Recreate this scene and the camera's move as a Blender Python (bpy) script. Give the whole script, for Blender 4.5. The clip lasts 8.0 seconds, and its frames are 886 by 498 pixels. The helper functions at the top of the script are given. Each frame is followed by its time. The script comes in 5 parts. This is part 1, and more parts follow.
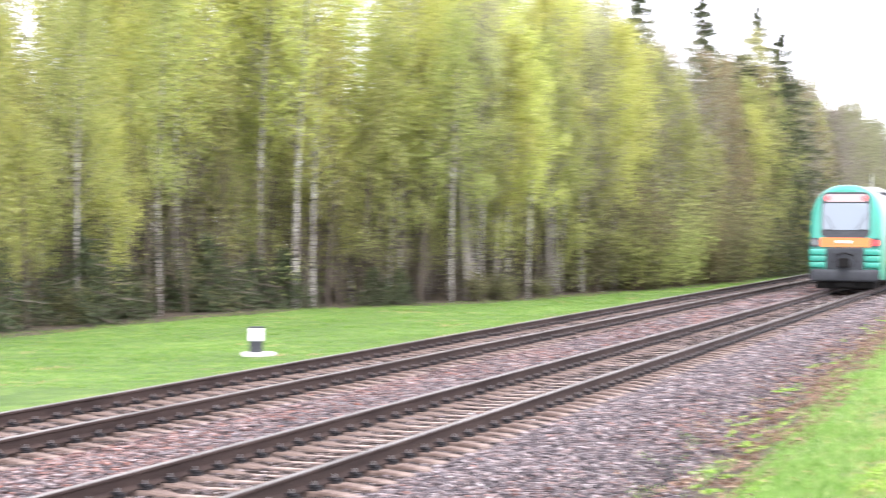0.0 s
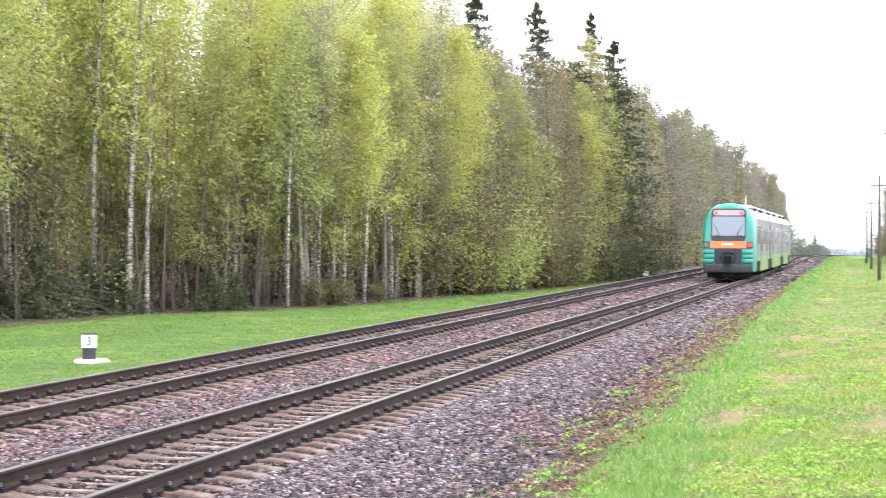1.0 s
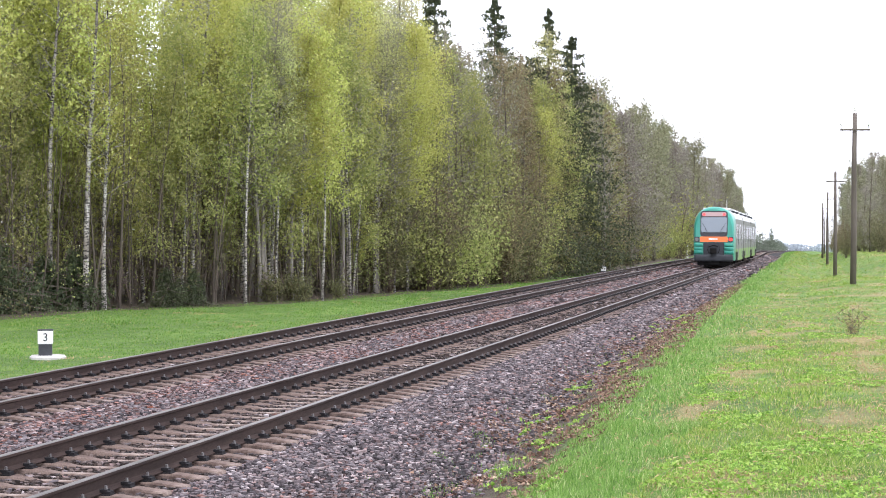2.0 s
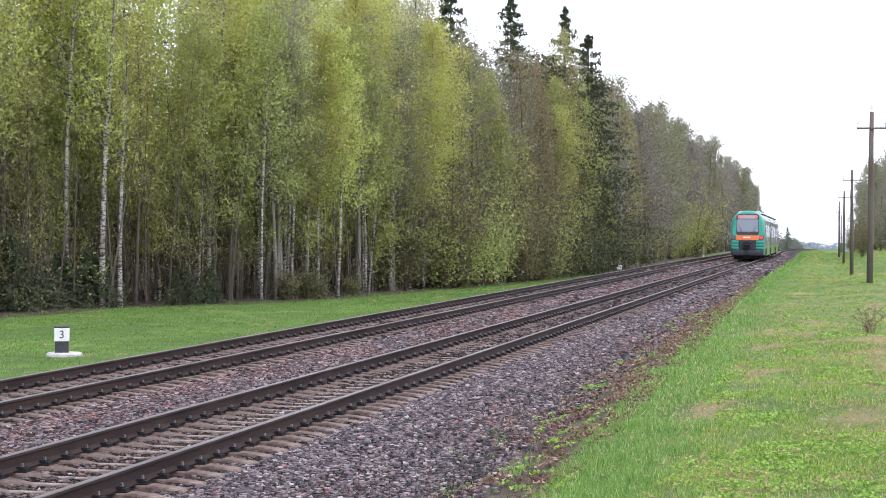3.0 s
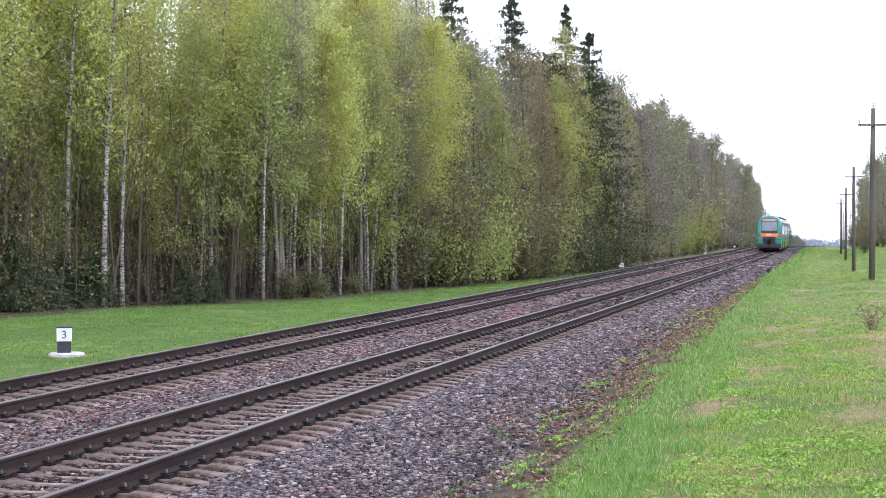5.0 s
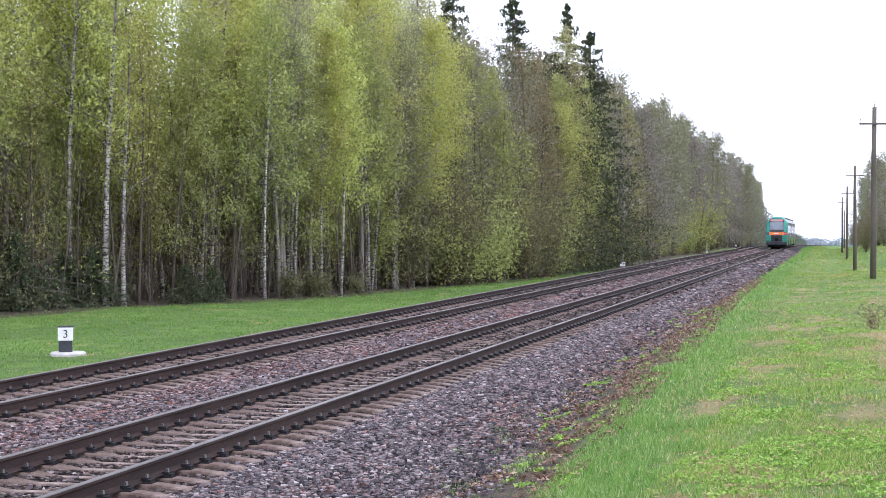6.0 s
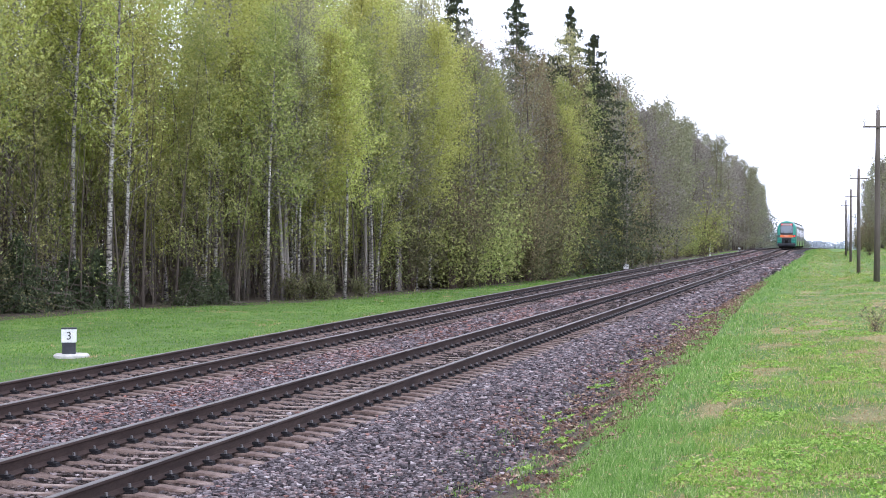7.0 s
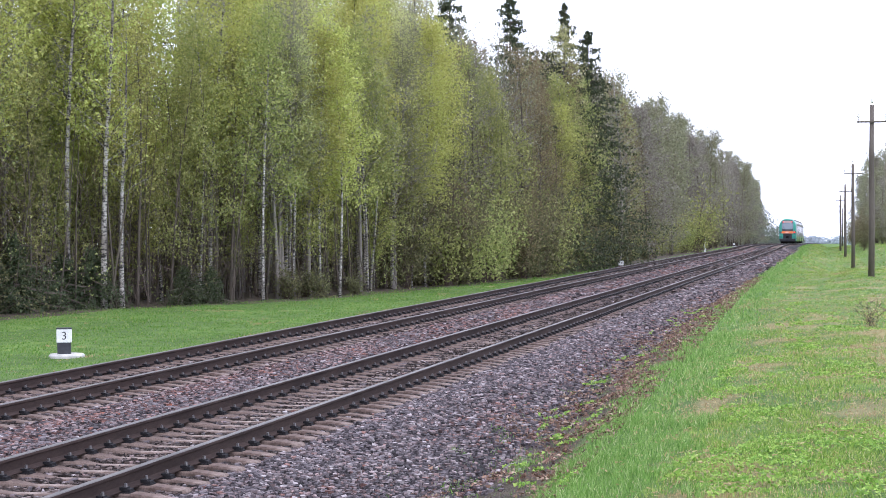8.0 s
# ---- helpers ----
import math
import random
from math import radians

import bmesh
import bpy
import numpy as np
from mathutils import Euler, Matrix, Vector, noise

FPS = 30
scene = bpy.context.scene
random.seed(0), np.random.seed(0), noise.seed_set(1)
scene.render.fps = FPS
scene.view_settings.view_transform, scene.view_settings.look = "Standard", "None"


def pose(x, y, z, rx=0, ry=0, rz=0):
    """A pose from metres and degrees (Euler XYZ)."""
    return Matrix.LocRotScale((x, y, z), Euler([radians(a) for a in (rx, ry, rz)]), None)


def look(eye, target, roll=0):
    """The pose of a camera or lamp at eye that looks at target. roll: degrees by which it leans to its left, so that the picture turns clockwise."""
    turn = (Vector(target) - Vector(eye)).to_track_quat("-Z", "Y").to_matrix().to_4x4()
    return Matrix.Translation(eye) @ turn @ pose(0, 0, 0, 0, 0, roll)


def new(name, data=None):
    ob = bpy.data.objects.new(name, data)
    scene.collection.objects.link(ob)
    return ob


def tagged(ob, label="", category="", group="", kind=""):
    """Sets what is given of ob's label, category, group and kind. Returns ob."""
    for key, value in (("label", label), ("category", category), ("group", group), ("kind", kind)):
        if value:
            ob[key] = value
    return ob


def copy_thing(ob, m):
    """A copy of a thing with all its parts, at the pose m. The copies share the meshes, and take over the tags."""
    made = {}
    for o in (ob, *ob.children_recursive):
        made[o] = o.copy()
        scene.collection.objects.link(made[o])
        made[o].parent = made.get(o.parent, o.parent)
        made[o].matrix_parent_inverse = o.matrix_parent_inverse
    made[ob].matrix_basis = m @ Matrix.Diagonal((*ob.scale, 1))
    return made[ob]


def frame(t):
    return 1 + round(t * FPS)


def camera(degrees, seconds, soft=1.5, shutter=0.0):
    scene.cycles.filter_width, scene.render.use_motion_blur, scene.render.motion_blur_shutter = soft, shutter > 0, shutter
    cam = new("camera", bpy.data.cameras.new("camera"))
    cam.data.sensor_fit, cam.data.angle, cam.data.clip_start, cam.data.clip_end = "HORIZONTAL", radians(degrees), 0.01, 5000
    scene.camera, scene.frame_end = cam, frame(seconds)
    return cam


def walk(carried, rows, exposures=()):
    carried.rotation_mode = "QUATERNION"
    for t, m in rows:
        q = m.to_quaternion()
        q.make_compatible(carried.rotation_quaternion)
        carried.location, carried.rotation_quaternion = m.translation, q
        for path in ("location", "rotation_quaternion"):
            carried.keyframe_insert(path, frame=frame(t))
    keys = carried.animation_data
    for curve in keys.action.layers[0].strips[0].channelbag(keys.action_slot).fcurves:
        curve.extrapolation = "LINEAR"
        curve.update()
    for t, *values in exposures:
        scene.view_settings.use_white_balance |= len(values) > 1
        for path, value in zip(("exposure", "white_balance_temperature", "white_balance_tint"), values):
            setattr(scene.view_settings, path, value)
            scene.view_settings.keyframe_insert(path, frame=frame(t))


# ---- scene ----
from collections import namedtuple

# ---------------------------------------------------------------- camera
EYE_Z = 2.445          # above the rail heads
cam = camera(27.95, 8.0, soft=0.95, shutter=0.6)


def aim(yaw, pitch, roll):
    """A camera pose at the standing place: degrees to the left of the track, up, and leaning."""
    return pose(0, 0, EYE_Z, 0, 0, yaw) @ pose(0, 0, 0, 90 + pitch, 0, 0) @ pose(0, 0, 0, 0, 0, roll)


walk(cam, [
    (0.0, aim(19.227, -0.773, 0.271)),
    (0.1, aim(18.150, -0.773, 0.200)),
    (0.2, aim(17.350, -0.714, 0.150)),
    (0.3, aim(16.780, -0.600, 0.100)),
    (0.4, aim(16.320, -0.545, 0.050)),
    (0.5, aim(15.964, -0.566, 0.020)),
    (0.7, aim(15.160, -0.480, 0.090)),
    (1.0, aim(13.973, -0.589, 0.25)),
    (1.5, aim(12.812, -0.577, 0.262)),
    (1.7, aim(12.580, -0.635, 0.250)),
    (2.8, aim(13.030, -0.845, 0.330)),
    (3.0, aim(13.131, -0.790, 0.343)),
    (3.5, aim(13.183, -0.784, 0.311)),
    (4.0, aim(13.026, -0.677, 0.311)),
    (4.5, aim(13.123, -0.771, 0.171)),
    (6.0, aim(13.230, -0.866, 0.062)),
    (6.5, aim(13.325, -0.800, 0.127)),
    (7.0, aim(13.341, -0.789, 0.138)),
    (7.5, aim(13.273, -0.929, 0.035)),
    (8.0, aim(13.176, -0.867, -0.219)),
], exposures=[(0.0, 1.27, 6550, 16), (0.5, 1.26, 6450, 17), (1.0, 0.97, 6400, 16), (1.5, 0.71, 6400, 15), (3.0, 0.15, 6150, 16), (4.5, 0.19, 6000, 17), (8.0, 0.20, 5850, 18)])

# ---------------------------------------------------------------- light
world = bpy.data.worlds.new("overcast_sky")
scene.world = world
world.use_nodes = True
wn, wl = world.node_tree.nodes, world.node_tree.links
sky = wn.new("ShaderNodeTexSky")
sky.sky_type = "NISHITA"
sky.sun_disc = False
sky.sun_elevation = radians(48)
sky.sun_rotation = radians(150)
sky.air_density, sky.dust_density, sky.ozone_density = 1.0, 1.0, 1.0
veil = wn.new("ShaderNodeHueSaturation")      # cloud cover greys the sky
veil.inputs["Saturation"].default_value = 0.12
wl.new(sky.outputs["Color"], veil.inputs["Color"])
cloud = wn.new("ShaderNodeMix")                # an even bright cloud deck in front of the sky
cloud.data_type = "RGBA"
cloud.inputs[0].default_value = 0.85
cloud.inputs[7].default_value = (11.2, 11.6, 12.7, 1)
wl.new(veil.outputs["Color"], cloud.inputs[6])
wl.new(cloud.outputs[2], wn["Background"].inputs["Color"])
wn["Background"].inputs["Strength"].default_value = 0.15

sun = new("sun", bpy.data.lights.new("sun", "SUN"))
sun.data.energy = 1.2
sun.data.angle = radians(30)
sun.data.color = (1.0, 0.975, 0.94)
sun.matrix_world = look((0, 0, 30), (0 - 8, 30 * 0.55, 0))

# ---------------------------------------------------------------- line of the railway
BEND, DIP, CURVE_END, FAR = 5.4446e-5, 1.8931e-5, 230.0, 200.0
NEAR_U, FAR_U, GAUGE = -7.886, -12.150, 1.59     # track centres and rail spacing


def bend(y):
    y = max(0.0, y)
    if y < CURVE_END:
        return -BEND * y * y
    return -BEND * CURVE_END * CURVE_END - 2 * BEND * CURVE_END * 60.0 * (1 - math.exp(-(y - CURVE_END) / 60.0))


def dip(y):
    y = max(0.0, y)
    if y < FAR:
        return -DIP * y * y
    over = max(0.0, y - 250.0)
    return -DIP * FAR * FAR - 2 * DIP * FAR * 45.0 * (1 - math.exp(-(y - FAR) / 45.0)) - 0.0135 * over * over / (over + 60.0)


def turn_at(y):
    """Degrees by which the line has turned to the left."""
    return math.degrees(math.atan2(bend(y - 0.5) - bend(y + 0.5), 1.0))


def at(u, y, z):
    """The place u metres to the side of the railway's line, y along it and z above its rails."""
    return Vector((u + bend(y), y, z + dip(y)))


def lerp_table(x, table):
    xs, zs = zip(*table)
    return float(np.interp(x, xs, zs))


EDGE = ((0, -25.9), (50, -25.7), (57, -25.0), (61, -22.4), (68, -20.2), (75, -19.4), (81, -18.4), (88, -17.1),
        (103, -16.4), (128, -16.0), (188, -16.8), (330, -17.0), (900, -17.0))
SHIFT = ((0, 0.1), (18, 0.1), (28, -0.6), (36, -0.95), (50, -1.35), (75, -1.7), (400, -1.7))
PROFILE = ((-900, -0.2), (-60, -0.3), (-30, -0.45), (-17, -0.45), (-14.9, -0.42), (-14.3, -0.55), (-13.5, -0.75), (-5.0, -0.9),
           (-4.4, -0.66), (-4.0, -0.52), (-3.4, -0.42), (-2.9, -0.22), (-1.5, -0.12), (1.0, -0.05), (14, -0.12), (900, -0.5))


def grass_edge(y):
    """Where the closed turf of the near bank begins."""
    return lerp_table(y, ((10, -3.0), (18, -3.12), (30, -3.4), (36, -3.48), (52, -3.9), (66, -4.2), (125, -4.75)))


def straw(u, y):
    """Above about 0.25 the turf is dead and pale."""
    return 0.8 * noise.noise((u * 0.7, y * 0.4, 8.8)) + 0.65 * noise.noise((u * 2.6, y * 1.6, 1.8)) + 0.3 * noise.noise((u * 7.0, y * 5.0, 3.1))


def land(u, y):
    """Height of the ground above the rails' level, for the place at(u, y, ...)."""
    v = u
    if u > -12:
        v = u - lerp_table(y, SHIFT) * max(0.0, min(1.0, (4.0 - u) / 6.0))
    z = lerp_table(v, PROFILE)
    low = max(0.0, min(1.0, (y - 82) / 45.0)) * max(0.0, min(1.0, (u + 3.2) / 2.5))
    z -= 0.72 * low * low * (3 - 2 * low)
    rise = max(0.0, min(1.0, (y - 100) / 60.0)) * max(0.0, min(1.0, (u - 1.5) / 3.0))
    z += 1.1 * rise * rise * (3 - 2 * rise)
    z += 0.24 * max(0.0, min(1.0, (y - 55) / 18.0)) * max(0.0, min(1.0, (u + 1.2) / 1.6))
    z += 0.035 * noise.noise((u * 0.55, y * 0.35, 2.0)) + 0.02 * noise.noise((u * 1.9, y * 1.3, 7.0))
    z += 0.75 * math.exp(-(u * u + y * y) / 30.0)
    return z


# ---------------------------------------------------------------- materials
def material(name, rough=0.8, metal=0.0):
    m = bpy.data.materials.new(name)
    m.use_nodes = True
    b = m.node_tree.nodes["Principled BSDF"]
    b.inputs["Roughness"].default_value = rough
    b.inputs["Metallic"].default_value = metal
    return m, m.node_tree.nodes, m.node_tree.links, b


def ramp(n, stops, interpolation="LINEAR"):
    r = n.new("ShaderNodeValToRGB")
    e = r.color_ramp.elements
    r.color_ramp.interpolation = interpolation
    while len(e) < len(stops):
        e.new(0.5)
    for k, (p, c) in zip(e, stops):
        k.position, k.color = p, (*c, 1)
    return r


def noise_tex(n, l, scale, detail=4, stretch=(1, 1, 1), rough=0.6):
    co = n.new("ShaderNodeTexCoord")
    mp = n.new("ShaderNodeMapping")
    mp.inputs["Scale"].default_value = stretch
    t = n.new("ShaderNodeTexNoise")
    t.inputs["Scale"].default_value, t.inputs["Detail"].default_value, t.inputs["Roughness"].default_value = scale, detail, rough
    l.new(co.outputs["Object"], mp.inputs["Vector"])
    l.new(mp.outputs["Vector"], t.inputs["Vector"])
    return t


def mix_rgb(n, l, fac, a, b, blend="MIX"):
    x = n.new("ShaderNodeMix")
    x.data_type, x.blend_type = "RGBA", blend
    for sock, val in ((x.inputs[0], fac), (x.inputs[6], a), (x.inputs[7], b)):
        if isinstance(val, (int, float)):
            sock.default_value = val
        elif isinstance(val, tuple):
            sock.default_value = (*val, 1)
        else:
            l.new(val, sock)
    return x.outputs[2]


def bump(n, l, bsdf, height, strength=0.4, distance=0.02):
    b = n.new("ShaderNodeBump")
    b.inputs["Strength"].default_value, b.inputs["Distance"].default_value = strength, distance
    l.new(height, b.inputs["Height"])
    l.new(b.outputs["Normal"], bsdf.inputs["Normal"])


def mottled(name, stops, scale=3.0, rough=0.8, metal=0.0, fine=25.0, relief=0.3, distance=0.01, stretch=(1, 1, 1), fine_amount=0.35, shine=0.5):
    """Two scales of variation and a fine relief."""
    m, n, l, b = material(name, rough, metal)
    b.inputs["Specular IOR Level"].default_value = shine
    big, small = noise_tex(n, l, scale, 4, stretch), noise_tex(n, l, fine, 5, stretch)
    r = ramp(n, stops)
    l.new(big.outputs["Fac"], r.inputs["Fac"])
    g = ramp(n, ((0.3, (0.55, 0.55, 0.55)), (0.7, (1.35, 1.35, 1.35))))
    l.new(small.outputs["Fac"], g.inputs["Fac"])
    l.new(mix_rgb(n, l, fine_amount, r.outputs["Color"], g.outputs["Color"], "MULTIPLY"), b.inputs["Base Color"])
    bump(n, l, b, small.outputs["Fac"], relief, distance)
    return m


def island_material(name, stops, rough=0.7, through_light=0.0, patch=None, per_object=0.0, patch_scale=0.5):
    """Colours that change from piece to piece, with broad patches over the ground and from thing to thing."""
    m, n, l, b = material(name, rough)
    geo = n.new("ShaderNodeNewGeometry")
    r = ramp(n, stops)
    l.new(geo.outputs["Random Per Island"], r.inputs["Fac"])
    col = r.outputs["Color"]
    if patch:
        t = noise_tex(n, l, patch_scale, 3)
        pr = ramp(n, ((0.42, (0, 0, 0)), (0.62, (1, 1, 1))))
        l.new(t.outputs["Fac"], pr.inputs["Fac"])
        col = mix_rgb(n, l, pr.outputs["Color"], col, patch)
    if per_object:
        info = n.new("ShaderNodeObjectInfo")
        hs = n.new("ShaderNodeHueSaturation")
        for sock, lo, hi in (("Hue", 0.5 - 0.012 * per_object, 0.5 + 0.018 * per_object), ("Value", 1 - 0.14 * per_object, 1 + 0.16 * per_object)):
            mr = n.new("ShaderNodeMapRange")
            mr.inputs["To Min"].default_value, mr.inputs["To Max"].default_value = lo, hi
            l.new(info.outputs["Random"], mr.inputs["Value"])
            l.new(mr.outputs["Result"], hs.inputs[sock])
        l.new(col, hs.inputs["Color"])
        col = hs.outputs["Color"]
    l.new(col, b.inputs["Base Color"])
    b.inputs["Specular IOR Level"].default_value = 0.25
    if through_light:
        tr = n.new("ShaderNodeBsdfTranslucent")
        l.new(col, tr.inputs["Color"])
        ms = n.new("ShaderNodeMixShader")
        ms.inputs[0].default_value = through_light
        l.new(b.outputs[0], ms.inputs[1])
        l.new(tr.outputs[0], ms.inputs[2])
        l.new(ms.outputs[0], n["Material Output"].inputs["Surface"])
    return m


M_RUST = mottled("rail_rust", ((0.3, (0.030, 0.020, 0.018)), (0.7, (0.072, 0.049, 0.042))), 4, 0.75, 0.0, 60, 0.3, 0.004, (1, 0.2, 1), 0.5, 0.12)
M_STEEL = mottled("rail_running_steel", ((0.3, (0.10, 0.088, 0.082)), (0.7, (0.24, 0.222, 0.21))), 3, 0.5, 0.7, 40, 0.08, 0.002, (1, 0.1, 1))
M_IRON = mottled("dark_fastening_iron", ((0.3, (0.010, 0.010, 0.012)), (0.7, (0.03, 0.028, 0.03))), 20, 0.7, 0.0, 90, 0.3, 0.004, (1, 1, 1), 0.4, 0.15)
# nut steel paler than the clips, to stand for glints on the fastenings
M_NUT = mottled("bright_nut_steel", ((0.3, (0.14, 0.13, 0.13)), (0.7, (0.32, 0.31, 0.31))), 20, 0.35, 0.8, 90, 0.1, 0.002)
M_SLEEPER = mottled("dusty_concrete_sleeper", ((0.3, (0.088, 0.060, 0.050)), (0.5, (0.185, 0.135, 0.114)), (0.72, (0.33, 0.265, 0.23))), 3.5, 0.9, 0, 45, 0.6, 0.01, (1, 1, 1), 0.7, 0.2)
# fines darkened to near black: shade of the stone gaps in colour
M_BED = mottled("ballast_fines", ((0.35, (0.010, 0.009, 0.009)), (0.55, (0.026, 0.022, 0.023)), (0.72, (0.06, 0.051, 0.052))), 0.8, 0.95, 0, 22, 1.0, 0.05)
M_STONE = island_material("crushed_granite", ((0.0, (0.030, 0.026, 0.028)), (0.3, (0.090, 0.076, 0.082)), (0.6, (0.170, 0.145, 0.152)), (0.8, (0.175, 0.125, 0.122)),
                                              (0.92, (0.38, 0.34, 0.34)), (1.0, (0.225, 0.115, 0.095))), 0.8, 0.0)
M_REDSTONE = island_material("reddish_granite", ((0.0, (0.025, 0.018, 0.018)), (0.35, (0.105, 0.066, 0.064)), (0.65, (0.18, 0.098, 0.085)), (0.85, (0.31, 0.245, 0.24)), (1.0, (0.27, 0.10, 0.065))), 0.8)
M_OILY = island_material("oil_browned_stones", ((0.0, (0.016, 0.012, 0.011)), (0.5, (0.055, 0.040, 0.035)), (0.85, (0.12, 0.088, 0.078)), (1.0, (0.24, 0.19, 0.175))), 0.8)
M_LIME = island_material("lime_birch_leaves", ((0.0, (0.355, 0.385, 0.098)), (0.5, (0.525, 0.55, 0.160)), (1.0, (0.69, 0.68, 0.245))), 0.6, 0.5, None, 1.0)
M_LEAF = island_material("fresh_green_leaves", ((0.0, (0.24, 0.28, 0.085)), (0.5, (0.37, 0.40, 0.135)), (1.0, (0.52, 0.51, 0.205))), 0.6, 0.48, None, 0.8)
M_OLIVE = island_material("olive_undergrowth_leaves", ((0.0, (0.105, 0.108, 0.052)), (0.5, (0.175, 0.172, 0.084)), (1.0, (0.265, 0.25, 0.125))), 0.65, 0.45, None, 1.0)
M_BUDS = island_material("rusty_spring_buds", ((0.0, (0.165, 0.122, 0.072)), (0.5, (0.245, 0.188, 0.112)), (1.0, (0.295, 0.255, 0.14))), 0.7, 0.35, None, 1.0)
# budding twigs greyed and lightened: the far wood's haze is in this colour
M_HAZEBUDS = island_material("grey_brown_budding_twigs", ((0.0, (0.19, 0.168, 0.14)), (0.5, (0.29, 0.262, 0.222)), (1.0, (0.37, 0.345, 0.28))), 0.8, 0.4, None, 1.0)
M_GREYGREEN = island_material("dull_grey_green_leaves", ((0.0, (0.20, 0.205, 0.125)), (0.5, (0.29, 0.295, 0.18)), (1.0, (0.39, 0.385, 0.235))), 0.75, 0.45, None, 1.0)
M_PALELEAF = island_material("pale_opening_birch_leaves", ((0.0, (0.38, 0.40, 0.17)), (0.5, (0.53, 0.535, 0.24)), (1.0, (0.68, 0.66, 0.33))), 0.7, 0.5, None, 1.2)
M_NEEDLE = island_material("dark_spruce_needles", ((0.0, (0.042, 0.058, 0.032)), (0.5, (0.075, 0.098, 0.048)), (1.0, (0.12, 0.14, 0.065))), 0.6, 0.25, None, 0.8)
# leaf colour mildly paled and greyed to carry haze at a distance
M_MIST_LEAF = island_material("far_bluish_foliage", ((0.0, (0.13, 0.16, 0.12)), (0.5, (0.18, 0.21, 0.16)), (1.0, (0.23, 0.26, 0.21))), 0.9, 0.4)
M_GRASS = island_material("meadow_grass_blades", ((0.0, (0.083, 0.17, 0.02)), (0.3, (0.195, 0.33, 0.05)), (0.75, (0.345, 0.475, 0.098)), (0.92, (0.51, 0.56, 0.165)), (1.0, (0.76, 0.65, 0.43))), 0.6, 0.4)
M_BANKGRASS = island_material("bluish_green_bank_grass", ((0.0, (0.08, 0.18, 0.030)), (0.4, (0.18, 0.34, 0.070)), (0.85, (0.29, 0.46, 0.118)), (1.0, (0.64, 0.66, 0.36))), 0.55, 0.4)
# pale blue-grey leaves: distance haze painted into the horizon woods
M_HORIZON_HAZE = island_material("pale_horizon_distance", ((0.0, (0.34, 0.39, 0.43)), (1.0, (0.46, 0.51, 0.55))), 0.9, 0.4)
M_LUSH = island_material("lush_green_grass_blades", ((0.0, (0.085, 0.20, 0.025)), (0.5, (0.13, 0.27, 0.04)), (0.85, (0.21, 0.34, 0.07)), (1.0, (0.40, 0.42, 0.14))), 0.6, 0.4)
M_SPARSE = island_material("sparse_olive_green_leaves", ((0.0, (0.21, 0.22, 0.075)), (0.5, (0.34, 0.345, 0.125)), (1.0, (0.48, 0.46, 0.19))), 0.65, 0.48, None, 1.2)
M_DRY = island_material("dry_straw_blades", ((0.0, (0.30, 0.205, 0.10)), (0.5, (0.46, 0.345, 0.175)), (1.0, (0.60, 0.49, 0.27))), 0.75, 0.25)
M_WEED = island_material("broad_weed_leaves", ((0.0, (0.12, 0.25, 0.03)), (0.5, (0.25, 0.43, 0.07)), (1.0, (0.46, 0.60, 0.15))), 0.55, 0.35)
M_LITTER = island_material("brown_leaf_litter", ((0.0, (0.085, 0.05, 0.036)), (0.5, (0.20, 0.122, 0.085)), (0.85, (0.32, 0.20, 0.14)), (1.0, (0.48, 0.38, 0.28))), 0.85, 0.15)
M_BARK = mottled("grey_brown_bark", ((0.3, (0.07, 0.055, 0.042)), (0.7, (0.15, 0.125, 0.10))), 3, 0.9, 0, 30, 0.6, 0.015, (1, 1, 0.25))
M_TWIG = mottled("brown_twigs", ((0.3, (0.085, 0.06, 0.046)), (0.7, (0.16, 0.12, 0.095))), 2, 0.9, 0, 30, 0.3, 0.005)
M_GREYTWIG = mottled("grey_bare_twigs", ((0.3, (0.20, 0.178, 0.16)), (0.7, (0.34, 0.305, 0.275))), 2, 0.9, 0, 30, 0.3, 0.005)
M_POLE = mottled("weathered_pole_timber", ((0.3, (0.085, 0.07, 0.058)), (0.7, (0.16, 0.135, 0.115))), 2.5, 0.9, 0, 30, 0.5, 0.01, (1, 1, 0.12))
M_PORCELAIN = mottled("white_porcelain", ((0.3, (0.62, 0.62, 0.6)), (0.7, (0.78, 0.78, 0.76))), 10, 0.25, 0, 60, 0.05, 0.001)
M_WHITE = mottled("chipped_white_paint", ((0.25, (0.62, 0.62, 0.61)), (0.6, (0.80, 0.80, 0.79))), 6, 0.65, 0, 70, 0.2, 0.003)
M_BLACK = mottled("faded_black_paint", ((0.3, (0.022, 0.024, 0.03)), (0.7, (0.045, 0.048, 0.058))), 6, 0.6, 0, 70, 0.2, 0.003)
M_CONCRETE = mottled("pale_concrete", ((0.3, (0.42, 0.40, 0.38)), (0.7, (0.62, 0.60, 0.57))), 5, 0.9, 0, 60, 0.4, 0.005)
# railcar
M_TEAL = mottled("turquoise_lacquer", ((0.3, (0.03, 0.27, 0.205)), (0.7, (0.04, 0.315, 0.24))), 0.8, 0.28, 0, 30, 0.02, 0.002, (1, 1, 1), 0.08)
M_LIMEPAINT = mottled("lime_green_lacquer", ((0.3, (0.14, 0.26, 0.05)), (0.7, (0.175, 0.31, 0.065))), 0.8, 0.5, 0, 30, 0.02, 0.002, (1, 1, 1), 0.12, 0.25)
